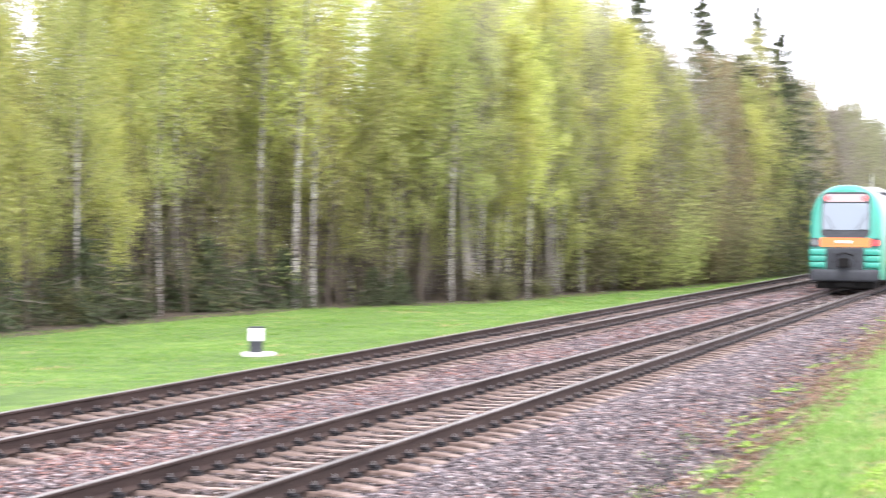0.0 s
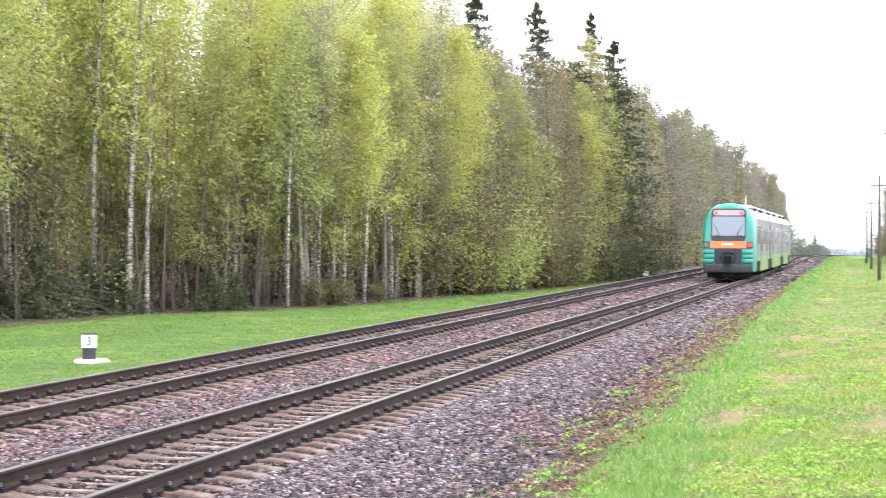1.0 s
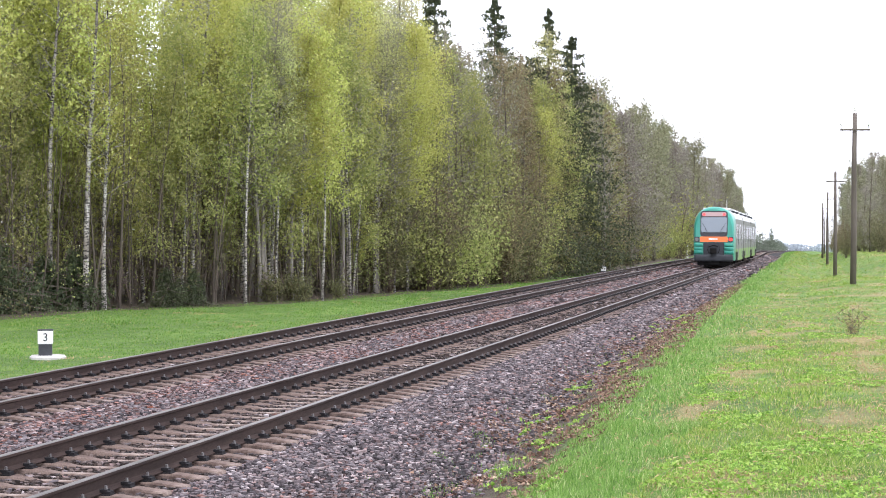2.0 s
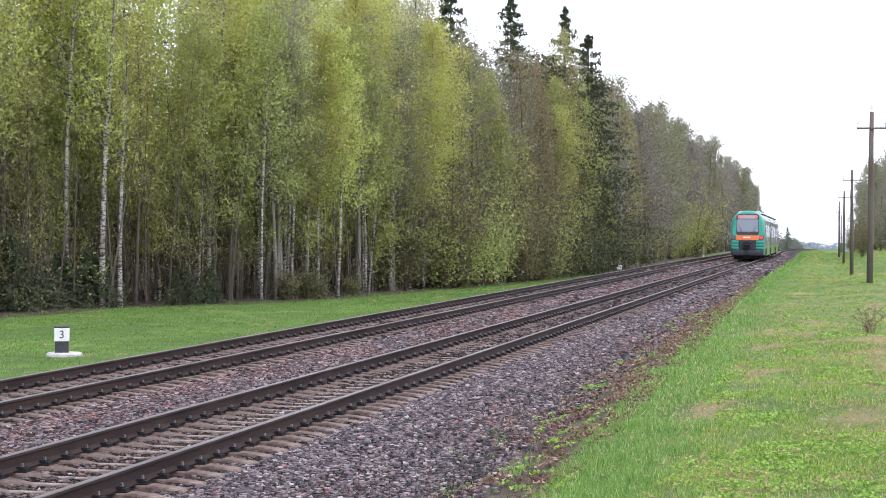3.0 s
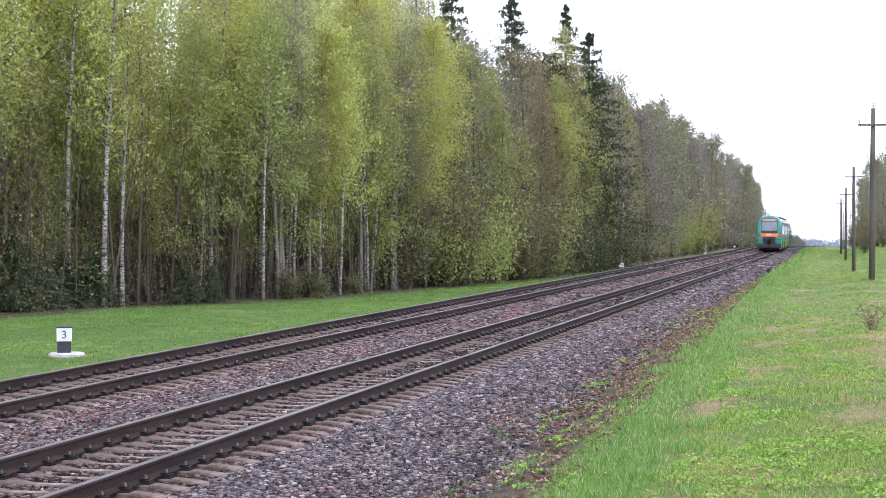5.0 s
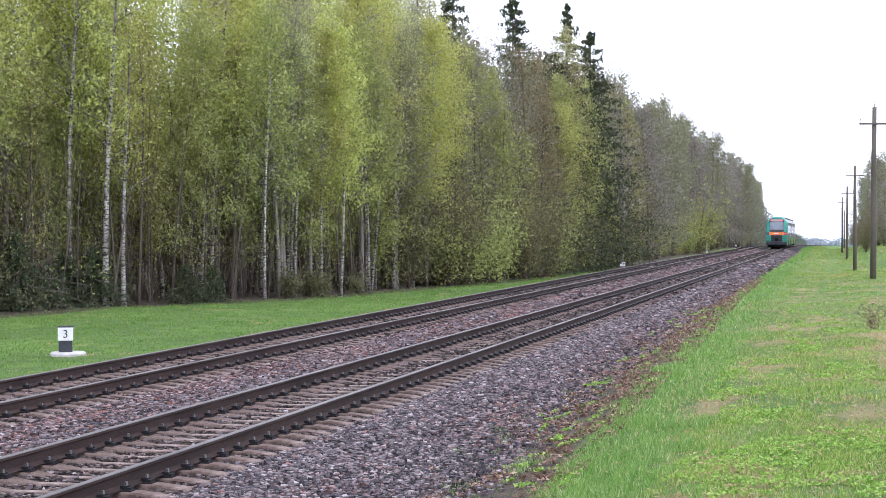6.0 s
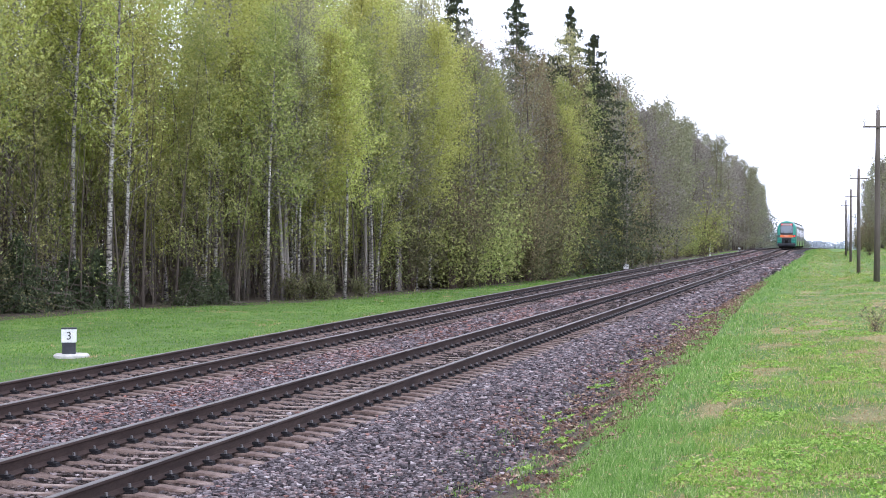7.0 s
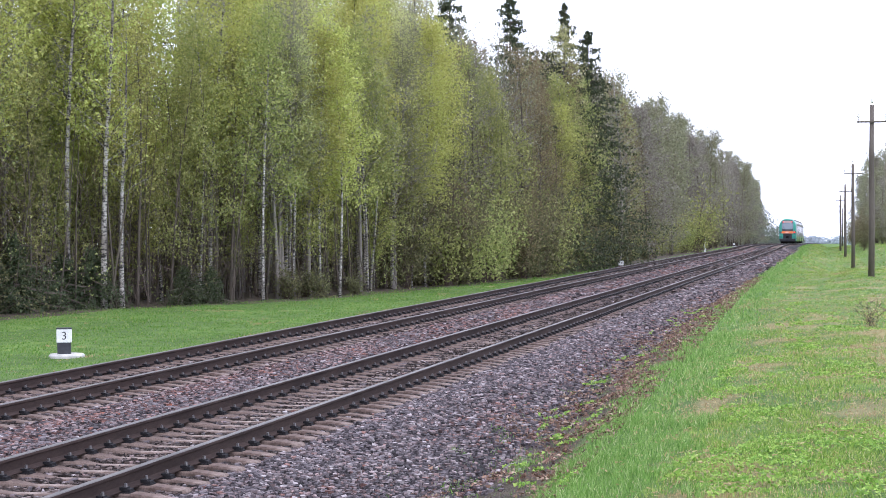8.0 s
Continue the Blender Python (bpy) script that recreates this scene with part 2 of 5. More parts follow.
M_SHELL = mottled("pale_grey_lacquer", ((0.3, (0.135, 0.14, 0.125)), (0.7, (0.175, 0.18, 0.16))), 0.8, 0.5, 0, 30, 0.02, 0.002, (1, 1, 1), 0.12, 0.25)
M_ROOF = mottled("white_roof_paint", ((0.3, (0.48, 0.49, 0.49)), (0.7, (0.60, 0.61, 0.61))), 0.9, 0.5, 0, 20, 0.1, 0.004, (1, 1, 1), 0.2)
M_ORANGE = mottled("orange_lacquer", ((0.3, (0.75, 0.17, 0.04)), (0.7, (0.82, 0.21, 0.05))), 1.5, 0.35, 0, 40, 0.02, 0.002, (1, 1, 1), 0.1)
M_SKIRT = mottled("grey_skirt_paint", ((0.3, (0.032, 0.035, 0.042)), (0.7, (0.055, 0.06, 0.068))), 2, 0.6, 0, 30, 0.2, 0.004, (1, 1, 1), 0.35, 0.3)
# underframe black, also painted on as the shade inside the wheel openings
M_UNDER = mottled("sooty_underframe", ((0.3, (0.008, 0.008, 0.009)), (0.7, (0.02, 0.019, 0.018))), 3, 0.85, 0, 30, 0.3, 0.01, (1, 1, 1), 0.35, 0.1)
M_PANE, _n, _l, _b = material("dark_tinted_glass", 0.12)
_b.inputs["Base Color"].default_value = (0.05, 0.06, 0.065, 1)
_b.inputs["Specular IOR Level"].default_value = 0.35
M_SCREEN, _n, _l, _b = material("windscreen_glass", 0.05)
# base colour lifted to stand for reflected sky and the lit cab
_b.inputs["Base Color"].default_value = (0.15, 0.19, 0.23, 1)
_b.inputs["Specular IOR Level"].default_value = 1.0
_b.inputs["Coat Weight"].default_value = 0.35


def glow(name, colour, strength):
    m, n, l, b = material(name, 0.3)
    b.inputs["Base Color"].default_value = (*colour, 1)
    b.inputs["Emission Color"].default_value = (*colour, 1)
    b.inputs["Emission Strength"].default_value = strength
    return m


M_TAIL = glow("red_tail_light", (1.0, 0.03, 0.03), 1.0)
M_TAIL_SOFT = glow("dim_red_marker", (0.9, 0.08, 0.08), 0.35)
M_SIGN = glow("pale_red_display", (0.40, 0.27, 0.27), 0.12)
M_LENS = mottled("grey_lamp_lens", ((0.3, (0.10, 0.11, 0.11)), (0.7, (0.18, 0.19, 0.19))), 5, 0.15, 0, 30, 0.02, 0.001)


def birch_bark():
    m, n, l, b = material("white_birch_bark", 0.75)
    marks = noise_tex(n, l, 7.0, 5, (0.9, 0.9, 2.6), 0.75)
    rm = ramp(n, ((0.45, (0.035, 0.03, 0.027)), (0.50, (0.48, 0.455, 0.42)), (0.70, (0.80, 0.78, 0.74))))
    l.new(marks.outputs["Fac"], rm.inputs["Fac"])
    broad = noise_tex(n, l, 1.1, 3, (1, 1, 0.6))
    rb = ramp(n, ((0.38, (0.24, 0.2, 0.17)), (0.62, (1, 1, 1))))
    l.new(broad.outputs["Fac"], rb.inputs["Fac"])
    l.new(mix_rgb(n, l, 0.8, rm.outputs["Color"], rb.outputs["Color"], "MULTIPLY"), b.inputs["Base Color"])
    bump(n, l, b, marks.outputs["Fac"], 0.4, 0.01)
    return m


M_BIRCH = birch_bark()


def ground_material():
    """Meadow turf, with worn straw patches; brown litter under the wood."""
    m, n, l, b = material("turf_and_litter", 0.95)
    big, mid, fine = noise_tex(n, l, 0.22, 4), noise_tex(n, l, 1.6, 5), noise_tex(n, l, 22, 6, (1, 1, 1), 0.8)
    g = ramp(n, ((0.3, (0.070, 0.145, 0.022)), (0.55, (0.115, 0.215, 0.036)), (0.75, (0.18, 0.275, 0.055))))
    l.new(mid.outputs["Fac"], g.inputs["Fac"])
    dead = n.new("ShaderNodeAttribute")
    dead.attribute_name = "straw"
    dry = ramp(n, ((0.56, (0, 0, 0)), (0.9, (0.7, 0.7, 0.7))))
    l.new(dead.outputs["Fac"], dry.inputs["Fac"])
    tone = ramp(n, ((0.35, (0.8, 0.8, 0.8)), (0.65, (1.2, 1.15, 1.1))))
    l.new(big.outputs["Fac"], tone.inputs["Fac"])
    green = mix_rgb(n, l, 1.0, g.outputs["Color"], tone.outputs["Color"], "MULTIPLY")
    turf = mix_rgb(n, l, dry.outputs["Color"], green, (0.34, 0.27, 0.14))
    litter = ramp(n, ((0.35, (0.05, 0.038, 0.026)), (0.65, (0.11, 0.085, 0.055))))
    l.new(mid.outputs["Fac"], litter.inputs["Fac"])
    soil = n.new("ShaderNodeAttribute")
    soil.attribute_name = "woodland"
    wob = n.new("ShaderNodeMath")
    wob.operation = "MULTIPLY_ADD"
    l.new(mid.outputs["Fac"], wob.inputs[0])
    wob.inputs[1].default_value = 0.5
    l.new(soil.outputs["Fac"], wob.inputs[2])
    cut = ramp(n, ((0.62, (0, 0, 0)), (0.82, (1, 1, 1))))
    l.new(wob.outputs[0], cut.inputs["Fac"])
    base = mix_rgb(n, l, cut.outputs["Color"], turf, litter.outputs["Color"])
    fr = ramp(n, ((0.35, (0.35, 0.4, 0.35)), (0.65, (1.6, 1.5, 1.5))))
    l.new(fine.outputs["Fac"], fr.inputs["Fac"])
    l.new(mix_rgb(n, l, 0.6, base, fr.outputs["Color"], "MULTIPLY"), b.inputs["Base Color"])
    bump(n, l, b, fine.outputs["Fac"], 0.9, 0.06)
    return m


M_TURF = ground_material()


# ---------------------------------------------------------------- mesh helpers
class Shape:
    """Vertices and faces gathered for one mesh."""

    def __init__(self):
        self.v, self.f, self.m = [], [], []

    def add(self, verts, faces, mat=0):
        o = len(self.v)
        self.v.extend([tuple(p) for p in verts])
        self.f.extend([tuple(i + o for i in f) for f in faces])
        self.m.extend([mat] * len(faces))

    def tube(self, pts, radii, sides=6, mat=0, cap=True):
        pts = [Vector(p) for p in pts]
        rings = []
        for i, p in enumerate(pts):
            d = (pts[min(i + 1, len(pts) - 1)] - pts[max(i - 1, 0)]).normalized()
            a = d.orthogonal().normalized() if abs(d.z) < 0.99 else Vector((1, 0, 0))
            a = (a - d * a.dot(d)).normalized()
            b = d.cross(a)
            rings.append([p + (a * math.cos(2 * math.pi * k / sides) + b * math.sin(2 * math.pi * k / sides)) * radii[i] for k in range(sides)])
        verts = [q for r in rings for q in r]
        faces = [(i * sides + k, i * sides + (k + 1) % sides, (i + 1) * sides + (k + 1) % sides, (i + 1) * sides + k)
                 for i in range(len(pts) - 1) for k in range(sides)]
        if cap:
            faces += [tuple(range(sides))[::-1], tuple((len(pts) - 1) * sides + k for k in range(sides))]
        self.add(verts, faces, mat)

    def box(self, x0, x1, y0, y1, z0, z1, mat=0):
        v = [(x, y, z) for z in (z0, z1) for y in (y0, y1) for x in (x0, x1)]
        self.add(v, [(0, 2, 3, 1), (4, 5, 7, 6), (0, 1, 5, 4), (2, 6, 7, 3), (0, 4, 6, 2), (1, 3, 7, 5)], mat)

    def block(self, x0, x1, y0, y1, z0, z1, r=0.02, mat=0):
        """A box with chamfered edges."""
        bm = bmesh.new()
        bmesh.ops.create_cube(bm, size=1.0)
        for w in bm.verts:
            w.co = Vector(((x0 + x1) / 2 + w.co.x * (x1 - x0), (y0 + y1) / 2 + w.co.y * (y1 - y0), (z0 + z1) / 2 + w.co.z * (z1 - z0)))
        bmesh.ops.bevel(bm, geom=bm.edges[:], offset=r, segments=2, profile=0.5, affect="EDGES")
        bm.verts.index_update()
        self.add([w.co.copy() for w in bm.verts], [[w.index for w in f.verts] for f in bm.faces], mat)
        bm.free()

    def mesh(self, name, mats, smooth=False):
        me = bpy.data.meshes.new(name)
        me.from_pydata(self.v, [], self.f)
        for k in (mats if isinstance(mats, (list, tuple)) else [mats]):
            me.materials.append(k)
        if any(self.m):
            me.polygons.foreach_set("material_index", self.m)
        if smooth:
            me.polygons.foreach_set("use_smooth", [True] * len(me.polygons))
        me.update()
        return me


def thing(name, m, label, category, group="", kind=""):
    ob = new(name)
    ob.matrix_basis = m
    ob.empty_display_size = 0.2
    return tagged(ob, label, category, group, kind)


def part(name, shape, mats, parent, label="", smooth=False, m=None):
    me = shape if isinstance(shape, bpy.types.Mesh) else shape.mesh(name, mats, smooth)
    ob = new(name, me)
    ob.parent = parent
    if m is not None:
        ob.matrix_basis = m
    return tagged(ob, label) if label else ob


def raw_mesh(name, verts, faces, mats, mat_index=None, smooth=False):
    """A mesh from arrays of vertices and equal-sided faces."""
    me = bpy.data.meshes.new(name)
    k = faces.shape[1]
    me.vertices.add(len(verts))
    me.vertices.foreach_set("co", verts.astype(np.float32).ravel())
    me.loops.add(faces.size)
    me.loops.foreach_set("vertex_index", faces.astype(np.int32).ravel())
    me.polygons.add(len(faces))
    me.polygons.foreach_set("loop_start", np.arange(0, faces.size, k, dtype=np.int32))
    for q in (mats if isinstance(mats, (list, tuple)) else [mats]):
        me.materials.append(q)
    if mat_index is not None:
        me.polygons.foreach_set("material_index", mat_index.astype(np.int32))
    me.polygons.foreach_set("use_smooth", np.full(len(faces), smooth))
    me.update(calc_edges=True)
    me.validate()
    return me


def leaf_bits(rng, centres, size, flat=0.0, hang=0.0, slim=1.0):
    """A small pointed leaf or spray at each centre, turned at random; hang lets it droop, slim narrows it."""
    n = len(centres)
    a = rng.normal(size=(n, 3))
    a[:, 2] = a[:, 2] * (1 - flat) - hang
    a /= np.linalg.norm(a, axis=1)[:, None] + 1e-9
    b = rng.normal(size=(n, 3))
    b[:, 2] *= 1 - flat
    b -= a * (a * b).sum(1)[:, None]
    b /= np.linalg.norm(b, axis=1)[:, None] + 1e-9
    s = (size * rng.uniform(0.55, 1.45, n))[:, None]
    w = 0.4 * slim
    v = np.stack([centres - a * s * 0.5 - b * s * w, centres - a * s * 0.35 + b * s * w, centres + a * s * 0.6], 1).reshape(-1, 3)
    return v, np.arange(3 * n).reshape(n, 3)


# ---------------------------------------------------------------- ground, ballast
def spaced(*spans):
    out = []
    for lo, hi, step in spans:
        out += list(np.arange(lo, hi, step))
    return out + [spans[-1][1]]


def ground():
    us = spaced((-900, -120, 90), (-120, -40, 10), (-40, -28, 2), (-28, -15, 0.5), (-15, -2, 0.3), (-2, 8, 0.5), (8, 30, 3), (30, 120, 15), (120, 900, 90))
    ys = spaced((-300, -20, 40), (-20, 10, 3), (10, 70, 0.6), (70, 140, 2), (140, 400, 8), (400, 1000, 60), (1000, 3000, 250))
    sh = Shape()
    wood, dead = [], []
    for y in ys:
        for u in us:
            sh.v.append(tuple(at(u, y, land(u, y))))
            dead.append(straw(u, y) + 0.5 if -2.2 < u < 40 and 5 < y < 200 else 0.0)
            if -7 < u < -1 and 5 < y < 140:
                wood.append(max(0.0, min(1.0, (grass_edge(y) - 0.1 - u) / 0.8 + 0.35)))
                continue
            wood.append(max(0.0, min(1.0, (lerp_table(y, EDGE) + 0.5 - u) / 1.2 + 0.5)) if u < 0 else max(0.0, min(1.0, (u - 6) / 2)) * (y > 100))
    k = len(us)
    sh.f = [(j * k + i, j * k + i + 1, (j + 1) * k + i + 1, (j + 1) * k + i) for j in range(len(ys) - 1) for i in range(k - 1)]
    sh.m = [0] * len(sh.f)
    me = sh.mesh("ground", M_TURF, True)
    att = me.attributes.new("woodland", "FLOAT", "POINT")
    att.data.foreach_set("value", wood)
    att = me.attributes.new("straw", "FLOAT", "POINT")
    att.data.foreach_set("value", dead)
    tagged(new("ground", me), "green spring meadow turf with straw patches beside the railway", "ground", kind="structure")


def sleeper_rows(seed):
    """Places of the sleepers along a track."""
    rng, y, out = random.Random(seed), -58.0 + 0.1 * seed, []
    while y < 330:
        out.append(y)
        y += 0.543 + rng.uniform(-0.012, 0.012)
    return out


SLEEPERS = {NEAR_U: sleeper_rows(3), FAR_U: sleeper_rows(4)}

BALLAST = ((-15.3, -0.8), (-14.7, -0.46), (-14.1, -0.30), (-13.6, -0.255), (-12.15, -0.258), (-10.8, -0.25), (-10.0, -0.21), (-9.3, -0.25),
           (-7.9, -0.258), (-6.6, -0.255), (-5.9, -0.28), (-5.3, -0.40), (-4.5, -0.56), (-3.7, -0.80))


def ballast_top(u, y):
    return lerp_table(u, BALLAST) + 0.02 * noise.noise((u * 1.2, y * 0.9, 4.0))


def ballast():
    sh = Shape()
    us = spaced((-15.3, -3.7, 0.2))
    ys = spaced((-60, 10, 5), (10, 70, 0.5), (70, 140, 2), (140, 400, 8), (400, 900, 40))
    for y in ys:
        for u in us:
            sh.v.append(tuple(at(u, y, ballast_top(u, y))))
    k = len(us)
    sh.f = [(j * k + i, j * k + i + 1, (j + 1) * k + i + 1, (j + 1) * k + i) for j in range(len(ys) - 1) for i in range(k - 1)]
    sh.m = [0] * len(sh.f)
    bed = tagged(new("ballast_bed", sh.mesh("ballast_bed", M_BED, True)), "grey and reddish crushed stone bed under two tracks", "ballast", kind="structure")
    # loose stones: blunt four-sided splinters, packed but uneven, with open joints between them
    rng = np.random.default_rng(5)
    low = np.array([(0.8, -0.8, -1.0), (0.8, 0.8, -1.0), (-0.8, 0.8, -1.0), (-0.8, -0.8, -1.0)])
    high = np.array([(0.85, -0.85, 0.5), (0.85, 0.85, 0.5), (-0.85, 0.85, 0.5), (-0.85, -0.85, 0.5)])
    octa = np.concatenate([low, high])
    quad = np.array([(4, 5, 6, 7), (0, 1, 5, 4), (1, 2, 6, 5), (2, 3, 7, 6), (3, 0, 4, 7)])
    for lo, hi, pitch in ((13, 20, 0.052), (20, 28, 0.056), (28, 40, 0.062), (40, 62, 0.082), (62, 110, 0.125), (110, 230, 0.21)):
        gu, gy = np.meshgrid(np.arange(-14.8, -3.6, pitch), np.arange(lo, hi, pitch))
        u, y = gu.ravel() + rng.uniform(-0.4, 0.4, gu.size) * pitch, gy.ravel() + rng.uniform(-0.4, 0.4, gu.size) * pitch
        size, count = pitch * 0.52, gu.size
        drop = np.array([max(0.0, (uu - (-5.15 + lerp_table(yy, SHIFT) * 0.5)) / 1.5) for uu, yy in zip(u, y)])
        keep = (rng.uniform(size=count) > np.maximum(drop, 0.06)) & (u > -0.68 * y - 1.5)
        for u0, ys in SLEEPERS.items():
            row = np.array(ys)
            near = row[np.clip(np.searchsorted(row, y), 1, len(row) - 1)]
            gap = np.minimum(np.abs(y - near), np.abs(y - (near - 0.543)))
            keep &= ~((np.abs(u - u0) < 1.36) & (gap < 0.105 + 0.035 * rng.uniform(-1, 1, count)))
        for u0 in (NEAR_U, FAR_U):
            keep &= np.abs(np.abs(u - u0) - GAUGE / 2) > 0.10
        u, y = u[keep], y[keep]
        s = size * rng.uniform(0.6, 1.3, len(u))
        crib = (np.abs(u - NEAR_U) < 1.3) | (np.abs(u - FAR_U) < 1.3)
        c = np.array([at(a, b, max(ballast_top(a, b), land(a, b)) + 0.35 * q + 0.004 * k) for a, b, q, k in zip(u, y, s, crib)])
        v = octa[None] * s[:, None, None] * rng.uniform(0.6, 1.15, (len(u), 1, 3)) + rng.normal(size=(len(u), 8, 3)) * (s * 0.2)[:, None, None]
        ang = rng.uniform(0, 6.28, len(u))
        ca, sa = np.cos(ang)[:, None], np.sin(ang)[:, None]
        v = np.stack([v[..., 0] * ca - v[..., 1] * sa, v[..., 0] * sa + v[..., 1] * ca, v[..., 2]], -1)
        v = (v + c[:, None, :]).reshape(-1, 3)
        f = (quad[None] + 8 * np.arange(len(u))[:, None, None]).reshape(-1, 4)
        oily = crib & (rng.uniform(size=len(u)) < 0.85)
        patch = np.array([noise.noise((a * 0.9, b * 0.3, 6.0)) for a, b in zip(u, y)])
        red = (u > -11.1) & (u < -9.0) & (rng.uniform(size=len(u)) < 0.45 + 0.6 * patch)
        red |= (u > -5.6) & (rng.uniform(size=len(u)) < 0.12 + 0.3 * patch)
        tagged(new("ballast_stones", raw_mesh("ballast_stones", v, f, [M_STONE, M_OILY, M_REDSTONE], np.repeat(np.where(oily, 1, np.where(red, 2, 0)), 5))),
               "loose crushed grey and red granite stones", "ballast", kind="stuff")


# ---------------------------------------------------------------- tracks
RAIL = ((-0.075, -0.18), (-0.075, -0.170), (-0.03, -0.155), (-0.010, -0.14), (-0.009, -0.052), (-0.020, -0.044), (-0.037, -0.036), (-0.037, -0.008),
        (-0.028, 0.0), (0.028, 0.0), (0.037, -0.008), (0.037, -0.036), (0.020, -0.044), (0.009, -0.052), (0.010, -0.14), (0.03, -0.155), (0.075, -0.170), (0.075, -0.18))


def rail_mesh(u0):
    sh = Shape()
    ys = spaced((-60, 10, 10), (10, 200, 3), (200, 400, 10), (400, 900, 50))
    k = len(RAIL)
    for y in ys:
        sh.v.extend([tuple(at(u0 + x, y, z)) for x, z in RAIL])
    for j in range(len(ys) - 1):
        for i in range(k):
            sh.f.append((j * k + i, j * k + (i + 1) % k, (j + 1) * k + (i + 1) % k, (j + 1) * k + i))
            sh.m.append(1 if i in (7, 8, 9) else 0)
    return sh.mesh("rail", [M_RUST, M_STEEL])


def sleeper_mesh():
    """Concrete sleeper: waisted in the middle, sloping rail seats, tapered sides."""
    sh = Shape()
    rows = ((-1.35, 0.11, -0.25), (-1.33, 0.122, -0.222), (-1.0, 0.125, -0.190), (-0.6, 0.125, -0.190), (-0.35, 0.10, -0.226),
            (0.35, 0.10, -0.226), (0.6, 0.125, -0.190), (1.0, 0.125, -0.190), (1.33, 0.122, -0.222), (1.35, 0.11, -0.25))
    for x, w, z in rows:
        sh.v.extend([(x, -w, -0.38), (x, -w + 0.02, z - 0.02), (x, -w + 0.035, z), (x, w - 0.035, z), (x, w - 0.02, z - 0.02), (x, w, -0.38)])
    for j in range(len(rows) - 1):
        for i in range(5):
            sh.f.append((j * 6 + i, j * 6 + i + 1, (j + 1) * 6 + i + 1, (j + 1) * 6 + i))
    sh.f += [(0, 5, 4, 3, 2, 1), tuple(9 * 6 + i for i in (0, 1, 2, 3, 4, 5))]
    sh.m = [0] * len(sh.f)
    return sh.mesh("sleeper", M_SLEEPER)


def fastening_mesh():
    """Base plate with a clip, nut and bolt on either side of the rail foot."""
    sh = Shape()
    sh.box(-0.17, 0.17, -0.075, 0.075, -0.192, -0.178)
    for s in (-1, 1):
        sh.box(min(s * 0.05, s * 0.125), max(s * 0.05, s * 0.125), -0.045, 0.045, -0.172, -0.135)
        sh.tube([(s * 0.098, 0, -0.135), (s * 0.098, 0, -0.10)], [0.020, 0.015], 6, 1)
        sh.box(min(s * 0.115, s * 0.16), max(s * 0.115, s * 0.16), -0.055, 0.055, -0.180, -0.15)
    return sh.mesh("fastening", [M_IRON, M_NUT])


def track(u0, label, seed):
    rng = random.Random(seed)
    tr = thing("railway_track", Matrix.Identity(4), label, "railway track", "tracks", "structure")
    for s in (-1, 1):
        part("rail", rail_mesh(u0 + s * GAUGE / 2), None, tr, "dark rusty steel rail with a bright worn head")
    slp, fas = sleeper_mesh(), fastening_mesh()
    rest = Shape()
    for y in SLEEPERS[u0]:
        if 10 < y < 136:
            base = at(u0, y, 0)
            sl = part("sleeper", slp, None, tr, m=pose(base.x, base.y, base.z + rng.uniform(-0.012, 0.004), 0, rng.uniform(-0.2, 0.2), turn_at(y) + rng.uniform(-0.7, 0.7)))
            for s in (-1, 1):
                part("fastening", fas, None, sl, m=pose(s * GAUGE / 2, 0, 0))
        else:
            b = at(u0, y, 0)
            rest.box(b.x - 1.35, b.x + 1.35, y - 0.12, y + 0.12, b.z - 0.3, b.z - 0.20)
            for s in (-1, 1):
                rest.box(b.x + s * GAUGE / 2 - 0.16, b.x + s * GAUGE / 2 + 0.16, y - 0.07, y + 0.07, b.z - 0.21, b.z - 0.14, 1)
    tagged(part("sleeper_row", rest, [M_SLEEPER, M_IRON], tr), kind="stuff")


# ---------------------------------------------------------------- railcar
def section(half, low, top, round_top, k=11, px=0.62, pz=0.72):
    """One ring of the body, from the sill on one side over the roof to the other."""
    pts = [(-half + 0.03, low), (-half, low + 0.12), (-half, (low + top) * 0.5)]
    for i in range(k + 1):
        a = math.pi * i / k
        cx, cz = math.cos(math.pi - a), math.sin(a)
        x = math.copysign(abs(cx) ** px, cx) * half
        pts.append((x, top - round_top + round_top * abs(cz) ** pz))
    return pts + [(half, (low + top) * 0.5), (half, low + 0.12), (half - 0.03, low)]


def loft(rings, mats_of=None):
    sh = Shape()
    k = len(rings[0])
    for r in rings:
        sh.v.extend(r)
    for j in range(len(rings) - 1):
        for i in range(k - 1):
            sh.f.append((j * k + i, j * k + i + 1, (j + 1) * k + i + 1, (j + 1) * k + i))
            sh.m.append(mats_of(i) if mats_of else 0)
    sh.add(rings[0], [tuple(range(k))])
    sh.add(rings[-1], [tuple(range(k))[::-1]])
    return sh


def plate(points, depth, lean):
    """A panel on the sloping nose: outline in x and z, laid on the face and raised by depth."""
    sh = Shape()
    n = len(points)
    front = [(x, lean(z) - depth, z) for x, z in points]
    back = [(x, lean(z) + 0.08, z) for x, z in points]
    sh.v = front + back
    sh.f = [tuple(range(n)), tuple(range(n, 2 * n))[::-1]] + [(i, i + n, (i + 1) % n + n, (i + 1) % n) for i in range(n)]
    sh.m = [0] * len(sh.f)
    return sh


